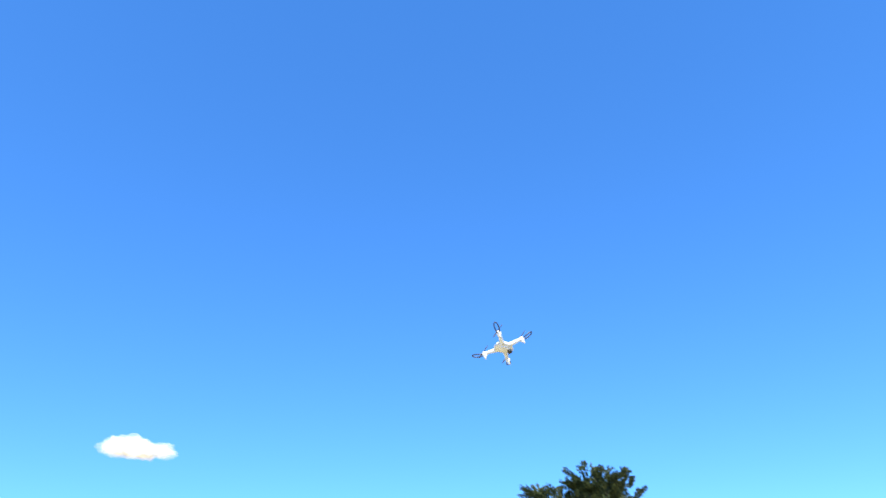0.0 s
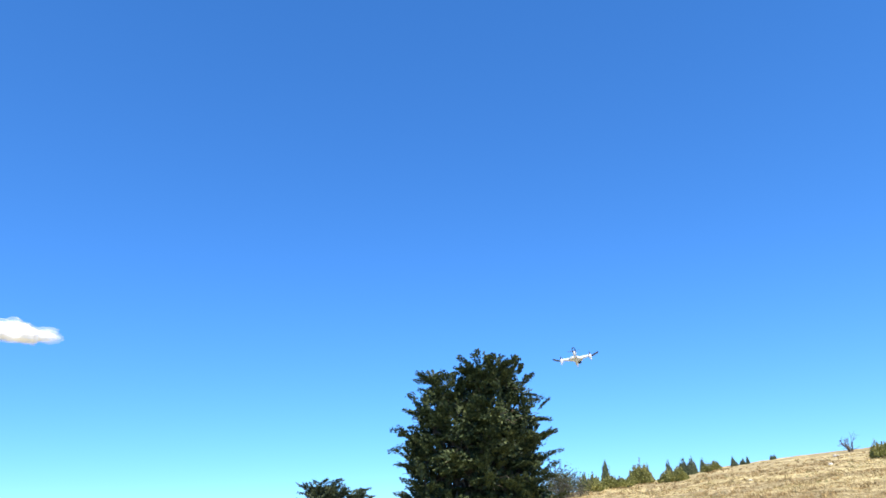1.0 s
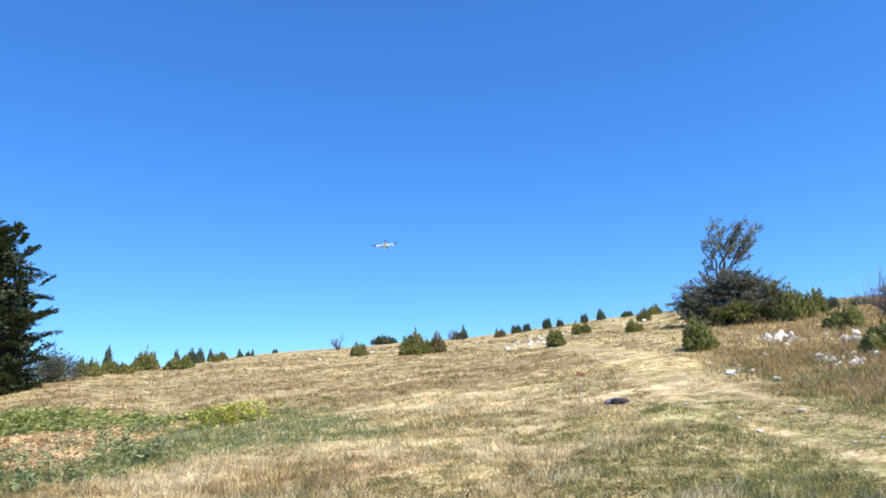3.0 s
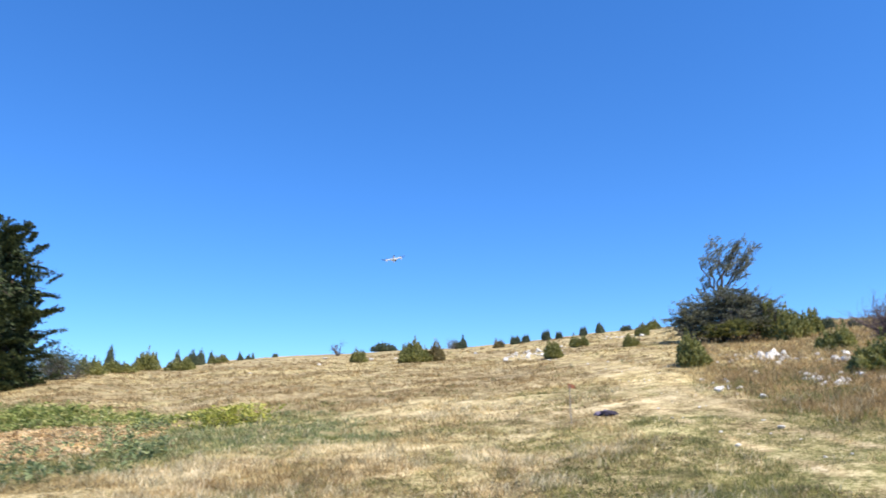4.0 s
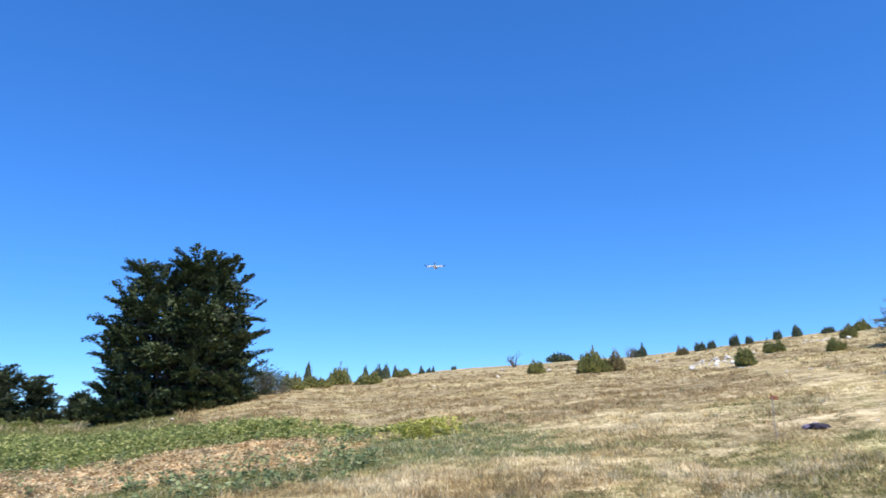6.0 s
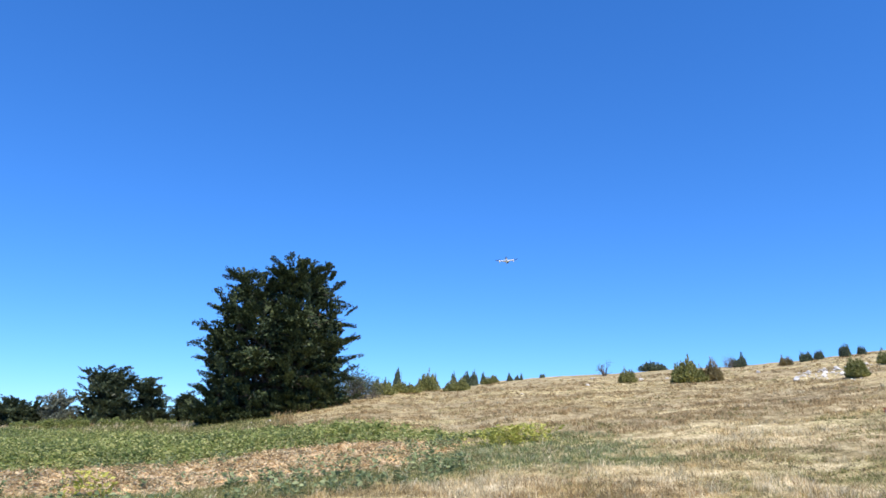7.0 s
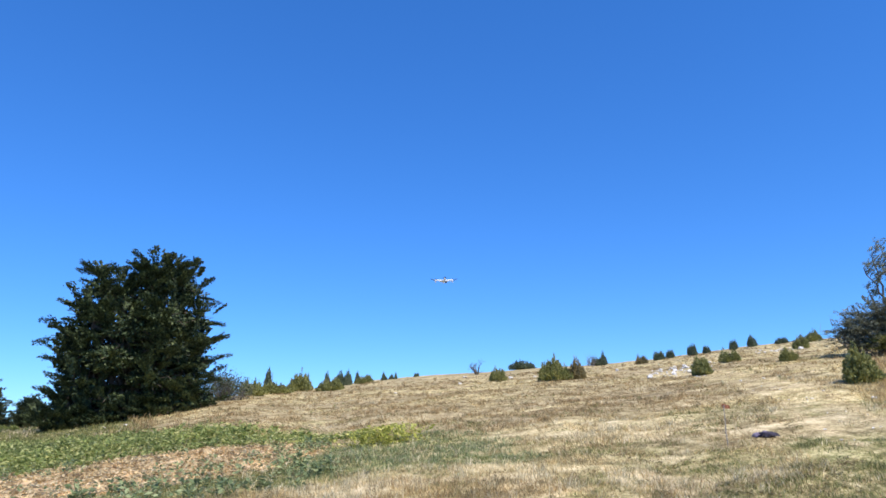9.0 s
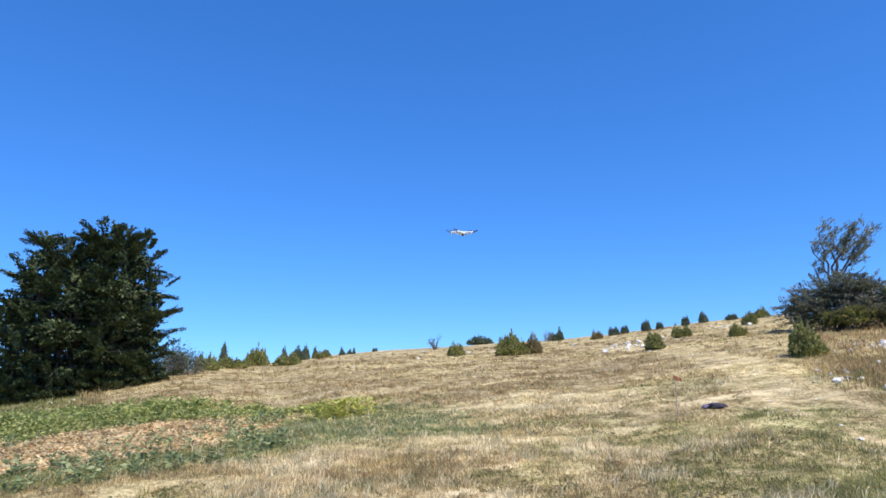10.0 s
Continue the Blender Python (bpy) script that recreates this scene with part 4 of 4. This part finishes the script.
def grass():
    rng = np.random.default_rng(3)
    x, y = scatter(rng, 74000, 8.5, 62)
    russet, green, soil, crop, strip, weeds, bleached = zones(x, y)
    bare = np.maximum(soil, crop)
    u = rng.random(len(x))
    clump = fbm(x, y, 1.3, 8)
    keep = (u > bare * 1.15) & (clump + 0.25 * rng.random(len(x)) > 0.60 - 0.16 * green)
    r = np.hypot(x, y)
    v = rng.random(len(x))
    is_g = keep & (v * 0.5 + 0.2 < green)
    is_r = keep & ~is_g & (rng.random(len(x)) * 0.5 + 0.2 < russet)
    is_s = keep & ~is_g & ~is_r
    for name, sel, mat, h, lab in (("straw_grass", is_s, STRAW, 0.09, "pale dry straw-coloured grass tufts on the hill"),
                                   ("green_grass", is_g, BLADE_GREEN, 0.07, "short green grass between the dry tufts"),
                                   ("russet_grass", is_r, BLADE_RUSSET, 0.085, "brownish dry grass on the slope")):
        xs, ys = x[sel], y[sel]
        rs = np.hypot(xs, ys)
        tall = h * (0.5 + 0.9 * rng.random(len(xs))) * (0.55 + 0.9 * clump[sel])
        az = np.degrees(np.arctan2(xs, ys))
        tall = tall * np.where((az > 42) & (rs > 13), 1.7, 1.0)
        tall = np.where(track_gap(xs, ys) < 1.3, tall * 0.5, tall)
        wide = np.maximum(0.006, rs * 0.00042)
        blades(name, xs, ys, tall, np.repeat(wide, 6), mat, rng, lab, "grass", 1.9, 6)

    # upright tufts and stalks standing out of the mat, in drifts
    x, y = scatter(rng, 62000, 8.8, 74, power=1.1)
    russet, green, soil, crop, strip, weeds, bleached = zones(x, y)
    r, az, gap = np.hypot(x, y), np.degrees(np.arctan2(x, y)), track_gap(x, y)
    drift = fbm(x, y, 0.9, 41)
    past = (az > 43.5) & (gap > 1.9) & (r > 13)
    rank = (az < -11) & (y > field_edges(x)[0])
    free = (np.maximum(crop, strip) < 0.25) & ((gap > 0.95) | (gap < 0.5) & (r < 22) | (r > 21) & (rng.random(len(x)) < 0.5)) & (np.hypot(x - 10.1, y - 14.0) > 0.6) & (np.hypot(x - 9.1, y - 13.9) > 0.35)
    keep = free & (drift + 0.22 * rng.random(len(x)) > np.where(past | rank | (weeds > 0.4), 0.42, 0.66 - 0.12 * bleached))
    pick = rng.random(len(x))
    is_b = keep & ((bleached > 0.25) & (pick < 0.65) | (pick > 0.93) & (r < 20))
    is_w = keep & ~is_b & (weeds > 0.35) & (x > -0.3) & (pick < 0.75)
    keep = keep & ~is_w
    is_g = keep & ~is_b & (rng.random(len(x)) * 0.75 < green)
    is_r = keep & ~is_b & ~is_g & (rng.random(len(x)) * 0.8 < russet + 0.15)
    is_s = keep & ~is_b & ~is_g & ~is_r
    for name, sel, mat, h, lab in (("bleached_grass", is_b, BLEACHED, 0.17, "bleached pale tufts standing in the dry meadow"),
                                   ("weed_tufts", is_w, LEAF_WEED, 0.13, "blue-green weedy grass beside the field's corner"),
                                   ("green_tufts", is_g, BLADE_GREEN, 0.12, "upright green grass tufts in the dry meadow"),
                                   ("russet_tufts", is_r, BLADE_RUSSET, 0.17, "tall brown seeding grass tufts on the slope"),
                                   ("straw_tufts", is_s, STRAW, 0.15, "upright dry straw tufts on the hill")):
        n = int(sel.sum())
        tall = h * (0.45 + 0.9 * rng.random(n) ** 1.5) * np.where(past[sel], 1.8, 1.0) * np.where(rank[sel], 2.0, 1.0) * np.where(gap[sel] < 0.9, 0.5, 1.0)
        wide = np.maximum(0.0065, r[sel] * 0.00055)
        blades(name, x[sel], y[sel], tall, np.repeat(wide, 9), mat, rng, lab, "grass", 1.05, 9, 0.085)


grass()


def leafy(name, x, y, tall, size, per, mat, rng, label, category):
    """Low leafy plants: broad leaves held out from short stalks."""
    n = len(x)
    c = np.stack([np.repeat(x, per), np.repeat(y, per), np.zeros(n * per)], -1)
    off = rng.normal(0, 1, (n * per, 3))
    h = rng.random(n * per)
    c[:, 0] += off[:, 0] * size * 0.9
    c[:, 1] += off[:, 1] * size * 0.9
    c[:, 2] = height(c[:, 0], c[:, 1]) + h * np.repeat(tall, per)
    way = np.stack([off[:, 0], off[:, 1], rng.normal(0.35, 0.4, n * per)], -1)
    nor = np.array([0, 0, 1.0]) + rng.normal(0, 0.5, (n * per, 3))
    ln = size * (0.6 + 0.8 * rng.random(n * per))
    return tagged(new(name, leaves(name, c, way, nor, ln, ln * 0.55, mat)), label, category, kind="stuff")


def crop_field():
    rng = np.random.default_rng(4)
    x = rng.uniform(-34, 3.2, 30000)
    y = rng.uniform(8, 46, 30000)
    a = np.degrees(np.arctan2(x, y))
    russet, green, soil, crop, strip, weeds, bleached = zones(x, y)
    r = np.hypot(x, y)
    u = rng.random(len(x))
    sel = (crop > 0.5) & (u < np.clip(18 / r, 0, 1) * 0.8) & (a > -42)
    near = field_edges(x)[1]
    fade = np.clip((y - near) / 3.0, 0.35, 1.0)
    leafy("crop", x[sel], y[sel], 0.36 * fade[sel] * (0.6 + 0.6 * rng.random(sel.sum())), 0.135, 24, LEAF_CROP, rng, "green leafy crop rows yellowing at the edge", "crop")
    sel = (crop > 0.45) & (u > 0.72) & (a > -42)
    k = int(sel.sum())
    blades("crop_stalks", x[sel], y[sel], 0.40 * fade[sel] * (0.6 + 0.6 * rng.random(k)), np.repeat(np.maximum(0.011, r[sel] * 0.0006), 7), LEAF_CROP, rng, "upright leaf blades standing among the green crop", "crop", 0.6, 7, 0.13)
    sel = (crop > 0.2) & (y - near < 2.4) & (u > 0.35) & (u < 0.62)
    k = int(sel.sum())
    blades("dry_crop_stalks", x[sel], y[sel], 0.24 * (0.6 + 0.6 * rng.random(k)), np.repeat(np.maximum(0.010, r[sel] * 0.0006), 7), STRAW, rng, "yellowed dry stalks along the crop's near edge", "crop", 0.7, 7, 0.13)
    sel = (weeds > 0.3) & (x < 0.7) & (u < 0.42) & (fbm(x, y, 1.8, 6) > 0.42)
    leafy("weeds", x[sel], y[sel], 0.24 * (0.5 + rng.random(sel.sum())), 0.11, 18, LEAF_WEED, rng, "blue-green weeds along the bare strip", "weeds")
    sel = (strip > 0.5) & (u < 0.09) & (fbm(x, y, 2.4, 9) > 0.47)
    leafy("weeds", x[sel], y[sel], 0.28 * (0.5 + rng.random(sel.sum())), 0.09, 26, LEAF_WEED, rng, "grey-green weeds on the bare strip", "weeds")
    sel = (strip > 0.4) & (u > 0.45)
    leafy("dry_litter", x[sel], y[sel], np.full(sel.sum(), 0.06), 0.10, 15, LITTER, rng, "pale withered leaves and stalks covering the bare strip", "plant litter")
    sel = (strip > 0.4) & (u < 0.45)
    leafy("withered_plants", x[sel], y[sel], 0.12 * (0.4 + rng.random(sel.sum())), 0.11, 10, WITHERED, rng, "withered brown crop plants on the bare strip", "plant litter")
    for b, rr, w, n, lab in ((6.7, 20.2, 0.5, 62, "bright yellow-green leafy patch at the field's corner"), (-25.2, 15.4, 0.2, 11, "small yellow flowering weed on the bare strip")):
        p = spot(b, rr)
        px, py = p.x + rng.normal(0, w, n), p.y + rng.normal(0, w * 0.7, n)
        leafy("yellow_plants", px, py, np.full(n, 0.5), 0.12, 16, LEAF_YELLOW, rng, lab, "plants")


crop_field()


def herbs():
    """Low dull herbs and trodden russet stalks in patches between the tufts."""
    rng = np.random.default_rng(17)
    x, y = scatter(rng, 22000, 8.5, 48)
    russet, green, soil, crop, strip, weeds, bleached = zones(x, y)
    u = rng.random(len(x))
    free = (np.maximum(crop, strip) < 0.2) & (track_gap(x, y) > 1.2) & (bleached < 0.35) & (np.hypot(x - 9.6, y - 14.4) > 1.5)
    for name, sel, mat, lab in (("low_herbs", free & (u < step(fbm(x, y, 1.0, 33), 0.42, 0.7)), LEAF_HERB, "low dull olive-brown herbs between the grass tufts"),
                                ("low_weeds", free & (green > 0.2) & (u > 1 - 0.6 * step(fbm(x, y, 1.1, 35), 0.42, 0.7)), BLADE_GREEN, "low grey-green weeds in the short grass")):
        xs, ys = x[sel], y[sel]
        leafy(name, xs, ys, 0.025 + 0.035 * rng.random(len(xs)), 0.05, 7, mat, rng, lab, "weeds")


herbs()


# ---- small things on the slope ----
CLOTH = rough_surface("dark_cloth", [(0.3, (0.012, 0.011, 0.018)), (0.7, (0.05, 0.042, 0.07))], 9, 0.8, 0.6)
CLOTH_LIGHT = rough_surface("faded_cloth", [(0.3, (0.16, 0.13, 0.2)), (0.7, (0.3, 0.26, 0.34))], 9, 0.8, 0.6)
WOOD = rough_surface("weathered_stake", [(0.3, (0.22, 0.2, 0.17)), (0.7, (0.42, 0.39, 0.34))], 12, 0.85, 0.4)
RED = rough_surface("faded_red_cloth", [(0.3, (0.40, 0.15, 0.08)), (0.7, (0.58, 0.26, 0.15))], 10, 0.8, 0.4)


def lump(sx, sy, sz, seed, amount=0.25, cuts=3):
    """A soft crumpled heap, flat underneath."""
    bm = bmesh.new()
    bmesh.ops.create_icosphere(bm, subdivisions=cuts, radius=1.0)
    for v in bm.verts:
        f = 1 + amount * noise.noise(v.co * 2.2 + Vector((seed, 0, 0))) + 0.4 * amount * noise.noise(v.co * 5.5 + Vector((0, seed, 0)))
        v.co = Vector((v.co.x * sx * f, v.co.y * sy * f, max(v.co.z, -0.25) * sz * f))
    return bm


def bundle():
    """A dark jacket or bag left in the grass."""
    root = tagged(new("jacket"), "dark purple crumpled jacket lying on the short grass", "jacket")
    p = spot(35.9, 17.3)
    root.matrix_world = Matrix.Translation(p + Vector((0, 0, 0.03))) @ Matrix.Rotation(radians(-35.9), 4, "Z")
    part("body", lump(0.18, 0.14, 0.10, 3, 0.55), CLOTH, root)
    bm = lump(0.10, 0.09, 0.075, 8, 0.5)
    bmesh.ops.translate(bm, verts=bm.verts, vec=(-0.17, 0.02, 0.0))
    part("sleeve", bm, CLOTH_LIGHT, root, "paler grey-violet sleeve")
    bm = lump(0.13, 0.10, 0.07, 12, 0.5)
    bmesh.ops.translate(bm, verts=bm.verts, vec=(0.13, -0.03, 0.01))
    part("sleeve", bm, CLOTH, root)
    bm = lump(0.07, 0.05, 0.04, 15)
    bmesh.ops.translate(bm, verts=bm.verts, vec=(-0.02, -0.05, 0.07))
    part("hood", bm, CLOTH_LIGHT, root, "paler folded hood")


def marker():
    """A thin stake with a scrap of red cloth at its top."""
    root = tagged(new("marker_stake"), "thin weathered stake with a faded red rag on top", "stake")
    p = spot(33.2, 16.7)
    root.matrix_world = Matrix.Translation(p) @ Matrix.Rotation(radians(-33.2), 4, "Z")
    segs = []
    limb(segs, (0, 0, -0.1), (0.01, 0, 0.86), 0.013, 0.010, np.random.default_rng(2), 5, 0.006)
    child("stake", tubes("stake", segs, WOOD, 7), root)
    bm = bmesh.new()
    bmesh.ops.create_grid(bm, x_segments=10, y_segments=5, size=0.5)
    for v in bm.verts:
        u = v.co.x + 0.5
        v.co = Vector((u * 0.16 - 0.03, 0.025 * math.sin(u * 9) * u, 0.85 + v.co.y * (0.10 - 0.03 * u) - 0.03 * u))
    bmesh.ops.solidify(bm, geom=bm.faces, thickness=0.004)
    part("rag", bm, RED, root, "faded red rag")


bundle()
marker()


# ---- cloud ----
def cloud(bearing, up, d, size, label, lumps):
    """A small fair-weather cloud far off, heaped over a flat base."""
    a, e = radians(bearing), radians(up)
    c = Vector((d * math.sin(a) * math.cos(e), d * math.cos(a) * math.cos(e), d * math.sin(e)))
    root = tagged(new("cloud"), label, "cloud", kind="structure")
    root.matrix_world = Matrix.Translation(c) @ Matrix.Rotation(-a, 4, "Z") @ Matrix.Scale(size, 4)
    # a dense heart within thinner veils, domed above a flat base
    for swell, mat in ((0.84, CLOUD), (0.95, VEIL), (1.06, VEIL_THIN), (1.18, VEIL_FAINT)):
        bm = bmesh.new()
        bmesh.ops.create_icosphere(bm, subdivisions=5, radius=1.0)
        for v in bm.verts:
            p = v.co.copy()
            heap = 0.86 + 0.14 * math.sin(p.x * 3.2 + 2.0)
            q = Vector((math.copysign(abs(p.x) ** 0.85, p.x) * 113 * swell, p.y * 20 * swell, (p.z * 40 * heap if p.z > 0 else p.z * 26) * swell - 6))
            q = q + Vector((lumps, 0, 0))
            f = noise.noise(q * 0.022) * 13 + noise.noise(q * 0.05) * 7 + noise.noise(q * 0.11 + Vector((swell * 3, 0, 0))) * 4
            v.co = q - Vector((lumps, 0, 0)) + p * f * (1 if p.z > -0.3 else 0.5) * (1 + 1.6 * (swell - 0.84))
        part("heart" if mat is CLOUD else "veil", bm, mat, root)


cloud(-48.45, 14.9, 2500.0, 0.95, "small white flat-based cloud in a clear sky", 0.0)
cloud(-36.1, 0.93, 4300.0, 0.78, "low white cloud just above the far horizon", 400.0)
cloud(-33.4, 0.9, 4300.0, 0.32, "tiny white cloud just above the far horizon", 900.0)

# ---- the flying drone ----
WHITE = plain("white_plastic", (0.66, 0.72, 0.79), 0.35)
BLACK = plain("black_plastic", (0.018, 0.02, 0.028), 0.45)
GREY = plain("grey_plastic", (0.12, 0.12, 0.13), 0.45)
AMBER = plain("clear_lens", (0.75, 0.72, 0.6), 0.2)
ARM = 0.155


def tube_bm(points, rad, sides=8, closed=False):
    """A round bar along some points."""
    bm = bmesh.new()
    pts = [Vector(p) for p in points]
    rings = []
    n = len(pts)
    for i, p in enumerate(pts):
        d = (pts[(i + 1) % n] - pts[i - 1]) if closed or 0 < i < n - 1 else (pts[1] - pts[0] if i == 0 else pts[-1] - pts[-2])
        q = d.to_track_quat("Z", "Y")
        r = rad[i] if isinstance(rad, (list, tuple)) else rad
        rings.append([bm.verts.new(p + q @ Vector((r * math.cos(2 * math.pi * k / sides), r * math.sin(2 * math.pi * k / sides), 0))) for k in range(sides)])
    for i in range(n if closed else n - 1):
        a, b = rings[i], rings[(i + 1) % n]
        for k in range(sides):
            bm.faces.new((a[k], a[(k + 1) % sides], b[(k + 1) % sides], b[k]))
    if not closed:
        bm.faces.new(rings[0][::-1])
        bm.faces.new(rings[-1])
    bmesh.ops.recalc_face_normals(bm, faces=bm.faces)
    return bm


def shell_bm(sx, sy, sz, power=0.75, z=0.0, x=0.0, y=0.0):
    """A rounded-box shell."""
    bm = bmesh.new()
    bmesh.ops.create_uvsphere(bm, u_segments=24, v_segments=14, radius=1.0)
    for v in bm.verts:
        c = [math.copysign(abs(w) ** power, w) for w in v.co]
        v.co = Vector((x + c[0] * sx, y + c[1] * sy, z + c[2] * sz))
    return bm


PROPELLERS = []


def build_drone():
    """A small white quadcopter with black prop guards; its nose is +y."""
    root = tagged(new("quadcopter"), "small white quadcopter drone with black propeller guards in flight", "drone")
    body = shell_bm(0.052, 0.085, 0.022, 0.8)
    for v in body.verts:
        v.co.x *= 1 - 0.25 * max(0, v.co.y / 0.085)
        v.co.z += 0.006 * (1 - (v.co.y / 0.085) ** 2)
    part("body", body, WHITE, root)
    part("battery_cover", shell_bm(0.026, 0.05, 0.012, 0.6, -0.012), WHITE, root)
    gimbal = part("camera_pod", shell_bm(0.018, 0.018, 0.016, 0.8, -0.028, 0, 0.045), BLACK, root, "black camera pod")
    part("lens", shell_bm(0.008, 0.006, 0.008, 1.0, -0.030, 0, 0.062), GREY, gimbal)
    for i in range(4):
        a = radians(45 + 90 * i)
        ux, uy = math.cos(a), math.sin(a)
        pts = [(ux * r, uy * r, 0.004 + 0.012 * math.sin((r - 0.04) / (ARM - 0.04) * math.pi / 2)) for r in (0.04, 0.07, 0.10, 0.13, ARM)]
        part("arm", tube_bm(pts, [0.021, 0.017, 0.0145, 0.0135, 0.015], 10), WHITE, root)
        part("motor_pod", shell_bm(0.0175, 0.0175, 0.023, 0.8, 0.01, ux * ARM, uy * ARM), WHITE, root)
        part("skid", tube_bm([(ux * ARM, uy * ARM, -0.005), (ux * (ARM + 0.004), uy * (ARM + 0.004), -0.02), (ux * (ARM + 0.006), uy * (ARM + 0.006), -0.034)], [0.009, 0.006, 0.007], 8), WHITE, root)
        part("light", shell_bm(0.007, 0.007, 0.006, 1.0, -0.014, ux * (ARM - 0.004), uy * (ARM - 0.004)), AMBER, root)
        part("motor", shell_bm(0.0135, 0.0135, 0.011, 0.9, 0.031, ux * ARM, uy * ARM), BLACK, root, "black motor housing")
        # the guard is a loop standing out past the motor
        loop = []
        for k in range(20):
            f = 2 * math.pi * k / 20
            out, side = ARM + 0.046 + 0.046 * math.cos(f), 0.0155 * math.sin(f) * (1 + 0.25 * math.cos(f))
            loop.append((ux * out - uy * side, uy * out + ux * side, 0.008 + 0.2 * max(0, out - ARM) + 2.0 * max(0, out - ARM) ** 2))
        part("prop_guard", tube_bm(loop, 0.0047, 6, True), BLACK, root, "black looped propeller guard")
        bm = bmesh.new()
        for sgn in (1, -1):
            prev = None
            for k in range(7):
                r = 0.006 + 0.062 * k / 6
                w = 0.0042 * math.sin(0.5 + 2.3 * k / 6)
                tw = 0.5 * (1 - k / 9)
                e = [bm.verts.new((sgn * r, sgn * w * c, w * c * tw * 0.6 + h)) for c, h in ((-1, 0), (1, 0), (1, 0.0016), (-1, 0.0016))]
                if prev:
                    for j in range(4):
                        bm.faces.new((prev[j], prev[(j + 1) % 4], e[(j + 1) % 4], e[j]))
                prev = e
            bm.faces.new(prev)
        bmesh.ops.create_cone(bm, cap_ends=True, segments=12, radius1=0.007, radius2=0.005, depth=0.012)
        bmesh.ops.recalc_face_normals(bm, faces=bm.faces)
        prop = part("propeller", bm, GREY, root, "thin grey two-blade propeller")
        PROPELLERS.append((prop, (ux * ARM, uy * ARM, 0.039), 1 if i % 2 else -1))
    return root


DRONE = build_drone()


def flight(x, y, z, up_right, far_up, turn):
    """The drone's pose: its place, its lean with the right side up and the far side up as seen from the filming spot, and its heading."""
    a = math.atan2(x, y)
    return Matrix.Translation((x, y, z)) @ Matrix.Rotation(-a, 4, "Z") @ pose(0, 0, 0, 0, -up_right) @ pose(0, 0, 0, far_up) @ pose(0, 0, 0, 0, 0, turn)


def motions():
    walk(DRONE, [
        (0, flight(-1.05, 5.17, 3.71, 19, -18, -42)),
        (0.3, flight(-0.59, 5.90, 3.50, 11, -14, -47)),
        (0.5, flight(-0.56, 6.80, 3.49, 4, -11, -50)),
        (0.7, flight(-0.46, 7.35, 3.41, 6, -9, -48)),
        (1, flight(-0.28, 8.25, 3.28, 4, -7, -45)),
        (1.2, flight(0.14, 8.61, 3.14, 3, -3, -44)),
        (1.5, flight(0.65, 8.74, 3.12, 3, -3, -42)),
        (1.7, flight(1.10, 9.64, 3.23, 2, -4, -42)),
        (1.8, flight(1.38, 10.11, 3.29, 2, -4, -41)),
        (2, flight(1.80, 10.92, 3.49, 2, -4, -40)),
        (2.2, flight(2.40, 11.53, 3.68, 3, -5, -39)),
        (2.5, flight(3.34, 12.45, 4.03, 3, -6, -38)),
        (2.7, flight(3.92, 13.05, 4.39, 4, -5, -38)),
        (3.8, flight(4.89, 13.46, 4.48, 9, 1, -42)),
        (4, flight(4.86, 13.78, 4.52, 10, 1, -42)),
        (4.5, flight(4.63, 14.03, 4.56, 8, 1, -42)),
        (5, flight(4.00, 14.65, 4.66, 8, 1, -42)),
        (5.5, flight(2.97, 14.24, 4.74, 8, 1, -45)),
        (6, flight(1.98, 14.82, 4.89, -1, 1, -45)),
        (6.2, flight(1.62, 14.88, 4.84, -1, 1, -45)),
        (7.5, flight(1.73, 14.60, 5.30, 4, 1, -50)),
        (8, flight(2.07, 13.75, 5.21, -3, 1, -60)),
        (8.5, flight(2.43, 13.47, 4.82, -10, 2, -85)),
        (9, flight(2.53, 12.17, 4.18, 0, 4, -130)),
        (9.5, flight(2.67, 10.87, 3.83, -5, 7, -150)),
        (10, flight(2.87, 9.36, 3.87, -4, 9, -158)),
    ])
    for prop, p, way in PROPELLERS:
        walk(prop, [(i / 10, pose(*p, 0, 0, way * 77 * i)) for i in range(101)])


motions()
